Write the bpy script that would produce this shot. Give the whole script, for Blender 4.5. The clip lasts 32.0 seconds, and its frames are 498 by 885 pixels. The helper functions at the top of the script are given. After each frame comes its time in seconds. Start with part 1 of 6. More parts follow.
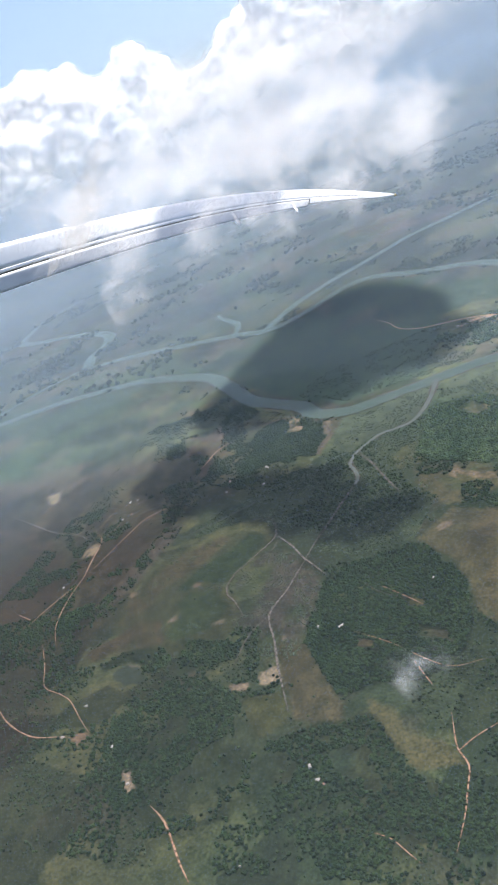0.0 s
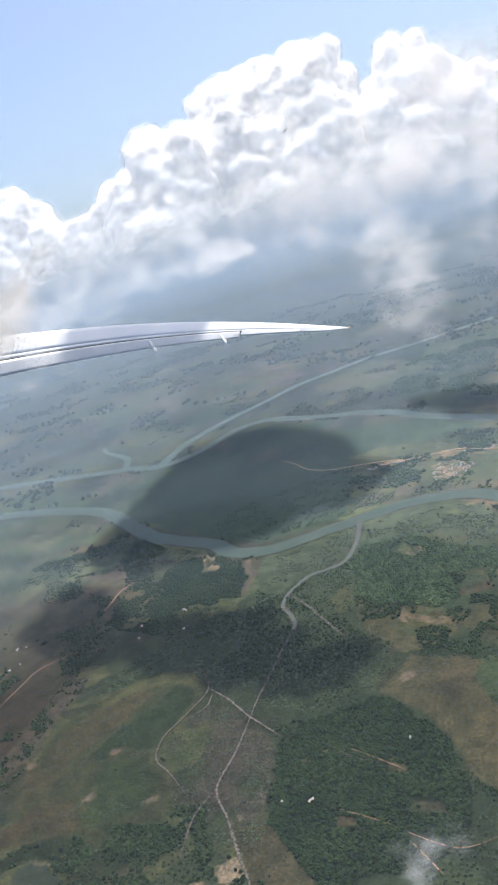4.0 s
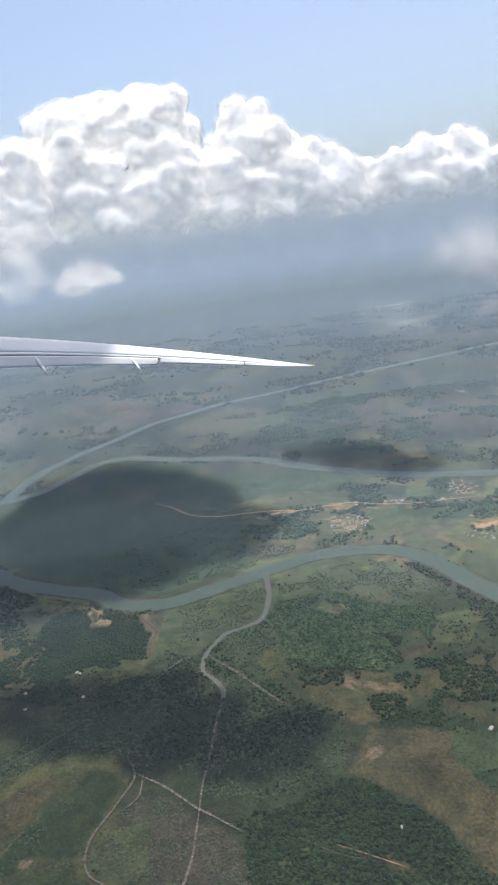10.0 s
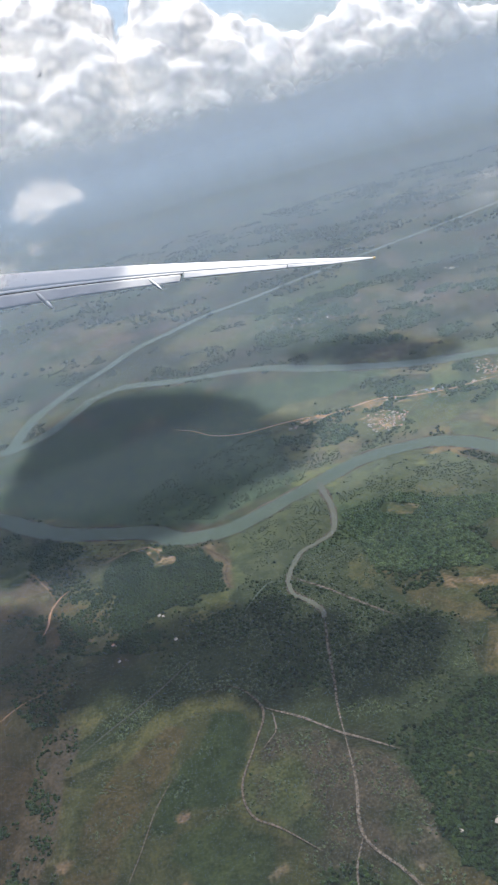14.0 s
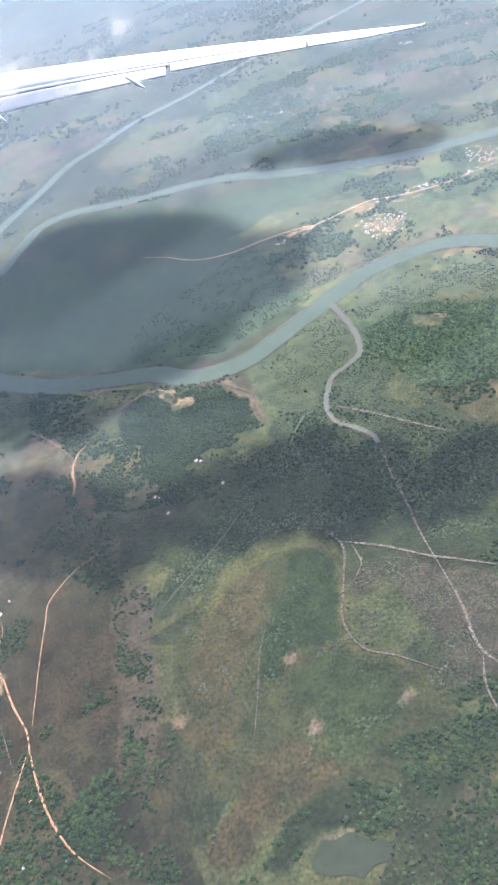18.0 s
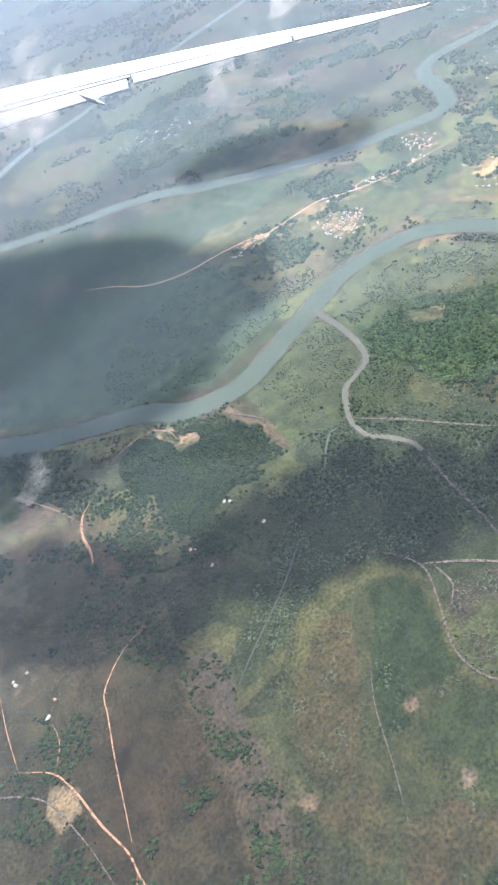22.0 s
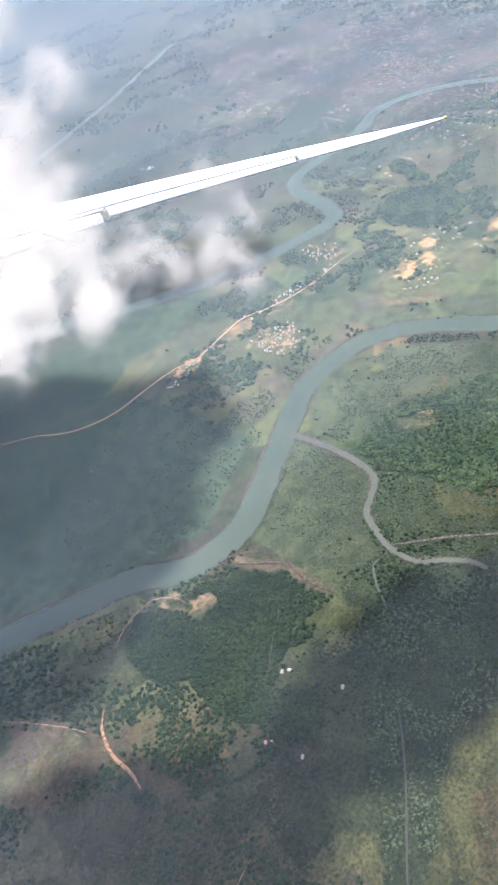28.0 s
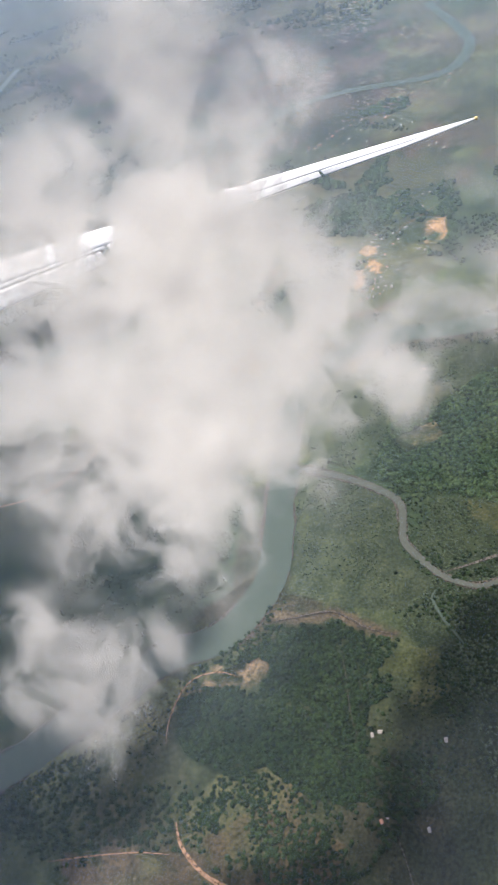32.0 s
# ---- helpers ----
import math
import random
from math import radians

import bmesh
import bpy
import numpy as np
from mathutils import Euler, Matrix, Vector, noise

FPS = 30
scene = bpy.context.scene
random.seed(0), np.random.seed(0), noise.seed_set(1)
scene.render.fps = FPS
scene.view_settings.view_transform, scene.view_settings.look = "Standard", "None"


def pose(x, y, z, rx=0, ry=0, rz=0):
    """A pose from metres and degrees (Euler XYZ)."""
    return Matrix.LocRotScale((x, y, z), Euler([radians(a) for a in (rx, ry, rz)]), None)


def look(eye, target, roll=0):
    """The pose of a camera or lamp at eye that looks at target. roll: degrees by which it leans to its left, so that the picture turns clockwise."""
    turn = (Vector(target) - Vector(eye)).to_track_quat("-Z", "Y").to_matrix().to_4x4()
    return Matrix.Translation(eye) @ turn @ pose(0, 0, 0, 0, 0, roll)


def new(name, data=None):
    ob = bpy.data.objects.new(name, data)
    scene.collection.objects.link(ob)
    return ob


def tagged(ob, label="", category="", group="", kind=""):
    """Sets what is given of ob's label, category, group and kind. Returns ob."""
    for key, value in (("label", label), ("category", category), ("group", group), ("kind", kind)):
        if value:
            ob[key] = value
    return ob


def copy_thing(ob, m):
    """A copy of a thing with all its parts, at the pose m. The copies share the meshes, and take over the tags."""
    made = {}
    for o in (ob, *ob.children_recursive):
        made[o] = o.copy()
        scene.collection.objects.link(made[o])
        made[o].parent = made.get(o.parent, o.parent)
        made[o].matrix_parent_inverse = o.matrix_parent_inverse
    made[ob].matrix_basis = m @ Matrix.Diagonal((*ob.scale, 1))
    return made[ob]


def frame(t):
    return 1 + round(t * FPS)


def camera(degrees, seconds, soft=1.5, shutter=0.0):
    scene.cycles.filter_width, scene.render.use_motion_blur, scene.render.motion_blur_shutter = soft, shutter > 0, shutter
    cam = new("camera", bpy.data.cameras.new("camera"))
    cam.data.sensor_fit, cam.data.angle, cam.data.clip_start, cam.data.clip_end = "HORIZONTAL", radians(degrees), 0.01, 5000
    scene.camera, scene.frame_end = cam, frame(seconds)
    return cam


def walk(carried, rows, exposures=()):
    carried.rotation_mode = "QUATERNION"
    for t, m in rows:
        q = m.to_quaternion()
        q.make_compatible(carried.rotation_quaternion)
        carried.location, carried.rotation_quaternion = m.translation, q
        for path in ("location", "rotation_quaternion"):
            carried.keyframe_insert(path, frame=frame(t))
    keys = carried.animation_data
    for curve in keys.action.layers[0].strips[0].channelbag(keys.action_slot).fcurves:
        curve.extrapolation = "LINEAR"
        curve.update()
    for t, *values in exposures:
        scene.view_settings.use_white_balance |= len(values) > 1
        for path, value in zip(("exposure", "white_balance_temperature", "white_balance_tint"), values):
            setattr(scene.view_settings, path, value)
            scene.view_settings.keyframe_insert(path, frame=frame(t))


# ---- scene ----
# The plan is drawn in units of the aeroplane's height at 9 s; one unit is 160 m here, about a tenth of nature.
K = 160.0

cam = camera(38.13, 32.0, 1.8)
# seconds, eye (metres), yaw to the left of +y, pitch, roll
FLIGHT = [
    (0, 98.21, -35.47, 162.28, 30.15, -22.01, -24.77),
    (0.5, 92.37, -34.22, 161.92, 28.49, -21.61, -25.27),
    (1, 86.54, -32.95, 161.57, 25.47, -22.50, -24.65),
    (1.5, 80.71, -31.66, 161.23, 23.70, -21.88, -22.61),
    (2, 74.9, -30.3, 160.89, 21.27, -21.81, -21.56),
    (2.5, 69.12, -28.84, 160.56, 20.42, -19.05, -20.38),
    (3, 63.38, -27.25, 160.24, 16.42, -18.88, -19.73),
    (3.5, 57.69, -25.51, 159.95, 15.08, -16.66, -18.41),
    (5.5, 35.51, -16.88, 159.17, 9.61, -15.20, -11.09),
    (6, 30.19, -14.59, 159.14, 7.39, -15.21, -10.04),
    (6.5, 24.97, -12.26, 159.16, 6.32, -14.59, -9.53),
    (7, 19.82, -9.9, 159.27, 4.76, -14.62, -9.21),
    (7.5, 14.76, -7.53, 159.45, 3.85, -14.26, -8.85),
    (8, 9.76, -5.13, 159.72, 2.50, -13.81, -8.50),
    (8.5, 4.8, -2.7, 160.06, 0.94, -14.22, -8.31),
    (9, -0.11, -0.25, 160.48, -0.02, -14.33, -8.29),
    (9.5, -5.01, 2.26, 160.98, -0.82, -14.39, -8.35),
    (10, -9.88, 4.83, 161.54, -3.21, -15.37, -8.10),
    (10.5, -14.74, 7.48, 162.15, -4.23, -15.70, -8.29),
    (11, -19.59, 10.23, 162.79, -5.03, -16.27, -8.06),
    (11.5, -24.42, 13.08, 163.45, -5.85, -16.23, -8.03),
    (12, -29.25, 16.05, 164.12, -6.78, -16.45, -8.10),
    (12.5, -34.06, 19.15, 164.79, -7.30, -18.00, -7.98),
    (13, -38.85, 22.36, 165.45, -8.00, -19.10, -8.26),
    (13.5, -43.6, 25.7, 166.1, -7.75, -20.81, -10.37),
    (14, -48.31, 29.16, 166.73, -5.28, -23.28, -15.91),
    (14.5, -52.95, 32.73, 167.34, -2.25, -29.67, -18.77),
    (16.5, -70.85, 48.26, 169.69, -8.87, -33.85, -18.92),
    (17, -75.22, 52.39, 170.28, -7.24, -36.86, -20.04),
    (17.5, -79.54, 56.62, 170.88, -8.88, -37.96, -19.55),
    (18, -83.8, 60.97, 171.47, -6.87, -38.84, -21.45),
    (18.5, -87.98, 65.43, 172.06, -5.77, -39.75, -23.78),
    (19, -92.08, 70.02, 172.64, -6.74, -40.26, -24.85),
    (19.5, -96.07, 74.72, 173.23, -9.10, -41.40, -23.42),
    (20, -99.94, 79.54, 173.8, -9.40, -41.48, -24.01),
    (20.5, -103.68, 84.45, 174.38, -10.45, -42.00, -24.29),
    (21, -107.29, 89.46, 174.96, -11.87, -42.37, -24.40),
    (21.5, -110.76, 94.55, 175.56, -13.41, -42.99, -24.24),
    (22, -114.09, 99.7, 176.19, -16.38, -41.07, -24.75),
    (22.5, -117.28, 104.93, 176.85, -18.00, -38.96, -24.71),
    (23, -120.31, 110.23, 177.54, -18.68, -38.61, -26.94),
    (23.5, -123.19, 115.6, 178.26, -22.93, -39.83, -24.39),
    (24, -125.92, 121.05, 179.0, -25.94, -39.18, -22.15),
    (24.5, -128.48, 126.59, 179.77, -26.82, -38.14, -22.44),
    (26.5, -137.12, 149.74, 183.05, -33.35, -37.80, -20.84),
    (27, -138.86, 155.83, 183.85, -34.57, -37.85, -21.02),
    (27.5, -140.44, 162.05, 184.62, -35.54, -38.13, -21.10),
    (28, -141.88, 168.37, 185.37, -37.15, -38.86, -21.11),
    (28.5, -143.18, 174.81, 186.09, -38.98, -39.50, -21.55),
    (29, -144.36, 181.35, 186.77, -40.42, -39.43, -21.90),
    (29.5, -145.42, 187.98, 187.42, -42.49, -39.23, -21.18),
    (30, -146.33, 194.71, 188.05, -44.49, -39.53, -20.89),
    (30.5, -147.12, 201.53, 188.64, -46.22, -40.32, -19.86),
    (31, -147.8, 208.39, 189.22, -47.42, -42.33, -19.81),
    (31.5, -148.41, 215.29, 189.79, -48.76, -41.84, -20.56),
    (32, -148.99, 222.2, 190.35, -50.26, -41.37, -20.76),
]


def aimed(x, y, z, yaw, pitch, roll):
    yaw, pitch = radians(yaw), radians(pitch)
    ahead = Vector((-math.sin(yaw) * math.cos(pitch), math.cos(yaw) * math.cos(pitch), math.sin(pitch)))
    eye = Vector((x, y, z))
    return look(eye, eye + ahead * 10, ROLL_SIGN * roll)


ROLL_SIGN = 1
EXPOSURES = [(0, 0.72, 6150, 12), (3, 0.64, 6200, 12), (6, 0.56, 6450, 11), (13.5, 0.46, 6450, 11), (17, 1.4, 6250, 15), (19, 1.56, 6300, 15), (22, 1.52, 6300, 15), (24, 1.58, 6300, 15), (27, 1.34, 6250, 16), (28, 1.24, 6300, 16), (29, 1.15, 6350, 16), (30, 0.84, 6400, 15),
             (31, 0.6, 6450, 14), (32, 0.6, 6500, 14)]
walk(cam, [(t, aimed(*p)) for t, *p in FLIGHT], EXPOSURES)

# ---- light ----
SUN_DIR = Vector((0.1, 0.29, 0.94)).normalized()
world = bpy.data.worlds.new("sky")
scene.world = world
world.use_nodes = True
wn, wl = world.node_tree.nodes, world.node_tree.links
sky = wn.new("ShaderNodeTexSky")
sky.sky_type = "NISHITA"
sky.sun_disc = False
sky.sun_elevation = math.asin(SUN_DIR.z)
sky.sun_rotation = math.atan2(SUN_DIR.x, SUN_DIR.y)
sky.altitude = 700
sky.dust_density = 4.5
wn["Background"].inputs["Strength"].default_value = 0.125
wl.new(sky.outputs[0], wn["Background"].inputs["Color"])
lamp = bpy.data.lights.new("sun", "SUN")
lamp.energy, lamp.angle, lamp.color = 5.0, radians(0.35), (1.0, 0.95, 0.88)
sun = new("sun", lamp)
sun.matrix_world = look(SUN_DIR * 900, (0, 0, 0))
scene.cycles.transparent_max_bounces = 96


# ---- materials ----
def material(name):
    m = bpy.data.materials.new(name)
    m.use_nodes = True
    n, l = m.node_tree.nodes, m.node_tree.links
    return m, n, l, n["Principled BSDF"]


def noise_node(n, l, scale, detail=4.0, rough=0.55, coord="Object"):
    tc = n.new("ShaderNodeTexCoord")
    t = n.new("ShaderNodeTexNoise")
    t.inputs["Scale"].default_value, t.inputs["Detail"].default_value, t.inputs["Roughness"].default_value = scale, detail, rough
    l.new(tc.outputs[coord], t.inputs["Vector"])
    return t


def ramp_node(n, l, source, stops):
    r = n.new("ShaderNodeValToRGB")
    e = r.color_ramp.elements
    e[0].position, e[0].color = stops[0][0], (*stops[0][1], 1)
    e[1].position, e[1].color = stops[-1][0], (*stops[-1][1], 1)
    for p, c in stops[1:-1]:
        e.new(p).color = (*c, 1)
    l.new(source, r.inputs["Fac"])
    return r


def mix_colour(n, l, fac, a, b, blend="MIX"):
    m = n.new("ShaderNodeMix")
    m.data_type, m.blend_type = "RGBA", blend
    for s, v in ((m.inputs["Factor"], fac), (m.inputs["A"], a), (m.inputs["B"], b)):
        if isinstance(v, (int, float)):
            s.default_value = v
        elif isinstance(v, tuple):
            s.default_value = (*v, 1)
        else:
            l.new(v, s)
    return m.outputs["Result"]


def plain(name, dark, light, scale, rough=0.9, metal=0.0):
    m, n, l, p = material(name)
    t = noise_node(n, l, scale)
    r = ramp_node(n, l, t.outputs["Fac"], [(0.3, dark), (0.7, light)])
    l.new(r.outputs["Color"], p.inputs["Base Color"])
    p.inputs["Roughness"].default_value, p.inputs["Metallic"].default_value = rough, metal
    return m


def worn(name, dark, light, scale):
    """Bare earth that grass breaks up."""
    m = plain(name, dark, light, scale)
    n, l = m.node_tree.nodes, m.node_tree.links
    t = noise_node(n, l, 1.4, 5, 0.7)
    r = ramp_node(n, l, t.outputs["Fac"], [(0.3, (0.3, 0.3, 0.3)), (0.58, (1, 1, 1))])
    l.new(r.outputs["Color"], n["Principled BSDF"].inputs["Alpha"])
    return m


def land_material():
    m, n, l, p = material("land")
    a = n.new("ShaderNodeAttribute")
    a.attribute_name = "cover"
    fine = noise_node(n, l, 1.1, 6, 0.75)
    mid = noise_node(n, l, 0.16, 6, 0.65)
    f1 = ramp_node(n, l, fine.outputs["Fac"], [(0.36, (0.38, 0.43, 0.4)), (0.5, (0.94, 0.94, 0.94)), (0.64, (1.85, 1.7, 1.5))])
    f2 = ramp_node(n, l, mid.outputs["Fac"], [(0.36, (0.66, 0.71, 0.67)), (0.5, (1.0, 1.0, 1.0)), (0.64, (1.34, 1.28, 1.16))])
    c = mix_colour(n, l, 1.0, a.outputs["Color"], f1.outputs["Color"], "MULTIPLY")
    c = mix_colour(n, l, 1.0, c, f2.outputs["Color"], "MULTIPLY")
    # single bushes and tufts, darker than the ground between them
    tc = n.new("ShaderNodeTexCoord")
    vo = n.new("ShaderNodeTexVoronoi")
    vo.inputs["Scale"].default_value = 1.1
    l.new(tc.outputs["Object"], vo.inputs["Vector"])
    spot = ramp_node(n, l, vo.outputs["Distance"], [(0.16, (0.5, 0.58, 0.5)), (0.42, (1.08, 1.08, 1.08))])
    c = mix_colour(n, l, 0.5, c, spot.outputs["Color"], "MULTIPLY")
    l.new(c, p.inputs["Base Color"])
    p.inputs["Roughness"].default_value = 0.95
    p.inputs["Specular IOR Level"].default_value = 0.1
    return m


LAND = land_material()


def water_material():
    m, n, l, p = material("river_water")
    t = noise_node(n, l, 0.05, 3)
    r = ramp_node(n, l, t.outputs["Fac"], [(0.3, (0.026, 0.043, 0.03)), (0.7, (0.038, 0.054, 0.038))])
    l.new(r.outputs["Color"], p.inputs["Base Color"])
    p.inputs["Roughness"].default_value = 0.5
    p.inputs["Specular IOR Level"].default_value = 0.13
    return m


WATER = water_material()
CREEK_WATER = plain("muddy_water", (0.03, 0.038, 0.027), (0.048, 0.052, 0.038), 0.3, 0.5)
CREEK_WATER.node_tree.nodes["Principled BSDF"].inputs["Specular IOR Level"].default_value = 0.2
POND_WATER = plain("pond_water", (0.014, 0.019, 0.011), (0.022, 0.027, 0.017), 0.3, 0.6)
POND_WATER.node_tree.nodes["Principled BSDF"].inputs["Specular IOR Level"].default_value = 0.03
MUD = plain("mud_bank", (0.018, 0.02, 0.014), (0.03, 0.03, 0.022), 0.4)
DIRT = worn("laterite_road", (0.15, 0.08, 0.04), (0.24, 0.14, 0.078), 0.5)
PALE = worn("pale_track", (0.046, 0.038, 0.029), (0.078, 0.066, 0.05), 0.5)
ROAD = plain("packed_laterite", (0.19, 0.105, 0.058), (0.29, 0.175, 0.1), 0.5)
BANK = worn("bare_bank", (0.036, 0.029, 0.021), (0.062, 0.047, 0.034), 0.5)
SAND = plain("bare_sand", (0.2, 0.14, 0.095), (0.34, 0.26, 0.18), 0.35)


def leaf_material(name, dark, light, scale, vary=0.5):
    """Leaves whose green differs from crown to crown and from grove to grove."""
    m = plain(name, dark, light, scale)
    n, l = m.node_tree.nodes, m.node_tree.links
    g = n.new("ShaderNodeNewGeometry")
    own = ramp_node(n, l, g.outputs["Random Per Island"], [(0.0, (1 - vary, 1 - 0.96 * vary, 1 - vary)), (0.6, (1.0, 1.0, 1.0)), (1.0, (1 + vary, 1 + 0.76 * vary, 1 + 0.4 * vary))])
    was = n["Principled BSDF"].inputs["Base Color"].links[0].from_socket
    l.new(mix_colour(n, l, 1.0, was, own.outputs["Color"], "MULTIPLY"), n["Principled BSDF"].inputs["Base Color"])
    n["Principled BSDF"].inputs["Specular IOR Level"].default_value = 0.15
    return m


LEAF = leaf_material("tree_leaves", (0.007, 0.017, 0.005), (0.018, 0.032, 0.01), 0.06)
BUSH = leaf_material("bush_leaves", (0.015, 0.027, 0.01), (0.029, 0.042, 0.016), 0.06)
LEAF_PALE = leaf_material("mangrove_leaves", (0.019, 0.04, 0.017), (0.043, 0.068, 0.028), 0.06)
TUFT = leaf_material("tufts", (0.037, 0.055, 0.027), (0.053, 0.071, 0.037), 0.06, 0.2)
ROOF_RED = plain("clay_tile_roof", (0.27, 0.12, 0.075), (0.38, 0.2, 0.135), 1.2)
ROOF_TIN = plain("tin_roof", (0.12, 0.1, 0.085), (0.3, 0.27, 0.23), 1.5, 0.6)
ROOF_FAR = plain("weathered_roof", (0.15, 0.1, 0.08), (0.26, 0.19, 0.155), 0.4)
ROOF_BLUE = plain("blue_roof", (0.1, 0.17, 0.3), (0.16, 0.25, 0.4), 1.5, 0.6)
WALL = plain("house_wall", (0.36, 0.32, 0.26), (0.5, 0.46, 0.4), 1.0)
WING_WHITE = plain("wing_paint", (0.7, 0.71, 0.71), (0.77, 0.77, 0.76), 0.05, 0.4)
WING_GREY = plain("wing_grey", (0.5, 0.51, 0.52), (0.57, 0.58, 0.58), 0.08, 0.45)
LAMP_GLASS = plain("lamp_glass", (0.7, 0.5, 0.2), (0.8, 0.6, 0.3), 0.5, 0.2)
GAP = plain("dark_gap", (0.03, 0.03, 0.03), (0.06, 0.06, 0.06), 0.2)


def lean(n, l, towards, amount):
    """Vapour scatters light many times: its shading normal leans to one direction."""
    g, mix = n.new("ShaderNodeNewGeometry"), n.new("ShaderNodeMix")
    mix.data_type = "VECTOR"
    mix.inputs[0].default_value = amount
    l.new(g.outputs["Normal"], mix.inputs[4])
    mix.inputs[5].default_value = towards
    unit = n.new("ShaderNodeVectorMath")
    unit.operation = "NORMALIZE"
    l.new(mix.outputs[1], unit.inputs[0])
    return unit.outputs[0]


def veil_material(name, colour, attribute, most, level=0.0):
    """A thin see-through sheet of haze: its cover comes from the mesh."""
    m, n, l, p = material(name)
    n.remove(p)
    out = n["Material Output"]
    a = n.new("ShaderNodeAttribute")
    a.attribute_name = attribute
    k = n.new("ShaderNodeMath")
    k.operation = "MULTIPLY"
    k.inputs[1].default_value = most
    l.new(a.outputs["Fac"], k.inputs[0])
    d, t, tr, add = n.new("ShaderNodeBsdfDiffuse"), n.new("ShaderNodeBsdfTranslucent"), n.new("ShaderNodeBsdfTransparent"), n.new("ShaderNodeMixShader")
    d.inputs["Color"].default_value = t.inputs["Color"].default_value = (*colour, 1)
    if level:
        flat = lean(n, l, (0, 0, 1), level)
        l.new(flat, d.inputs["Normal"]), l.new(flat, t.inputs["Normal"])
    l.new(d.outputs[0], add.inputs[1]), l.new(t.outputs[0], add.inputs[2])
    mix = n.new("ShaderNodeMixShader")
    l.new(k.outputs[0], mix.inputs["Fac"])
    l.new(tr.outputs[0], mix.inputs[1]), l.new(add.outputs[0], mix.inputs[2])
    l.new(mix.outputs[0], out.inputs["Surface"])
    return m


def foot_fade(n, l, foot, depth):
    """0 below a torn foot, 1 in the body of a cloud."""
    tc, sp = n.new("ShaderNodeTexCoord"), n.new("ShaderNodeSeparateXYZ")
    l.new(tc.outputs["Object"], sp.inputs[0])
    torn = noise_node(n, l, 0.012, 6, 0.6)
    k = n.new("ShaderNodeMath")
    k.operation = "MULTIPLY_ADD"
    k.inputs[1].default_value = 1.3 * depth * K
    l.new(torn.outputs["Fac"], k.inputs[0]), l.new(sp.outputs["Z"], k.inputs[2])
    r = n.new("ShaderNodeMapRange")
    r.interpolation_type = "SMOOTHSTEP"
    r.inputs["From Min"].default_value, r.inputs["From Max"].default_value = (foot + 0.65 * depth) * K, (foot + 1.65 * depth) * K
    l.new(k.outputs[0], r.inputs["Value"])
    return r.outputs[0]


def cloud_material(name, foot, depth, reach):
    """A dense body of vapour: light wanders through it."""
    m, n, l, p = material(name)
    p.inputs["Base Color"].default_value = (0.88, 0.865, 0.84, 1)
    p.inputs["Roughness"].default_value = 1.0
    p.inputs["Specular IOR Level"].default_value = 0.0
    p.inputs["Subsurface Weight"].default_value = 1.0
    p.inputs["Subsurface Radius"].default_value = (1, 1, 1)
    p.inputs["Subsurface Scale"].default_value = reach * K
    p.inputs["Subsurface Anisotropy"].default_value = 0.0
    l.new(foot_fade(n, l, foot, depth), p.inputs["Alpha"])
    return m


CLOUD = cloud_material("cloud_vapour", 1.2, 0.7, 0.6)
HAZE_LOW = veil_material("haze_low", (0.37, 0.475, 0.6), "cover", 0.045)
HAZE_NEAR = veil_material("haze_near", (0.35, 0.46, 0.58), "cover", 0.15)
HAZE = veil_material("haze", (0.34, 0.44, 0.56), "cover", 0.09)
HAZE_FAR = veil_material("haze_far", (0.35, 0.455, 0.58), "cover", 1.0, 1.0)


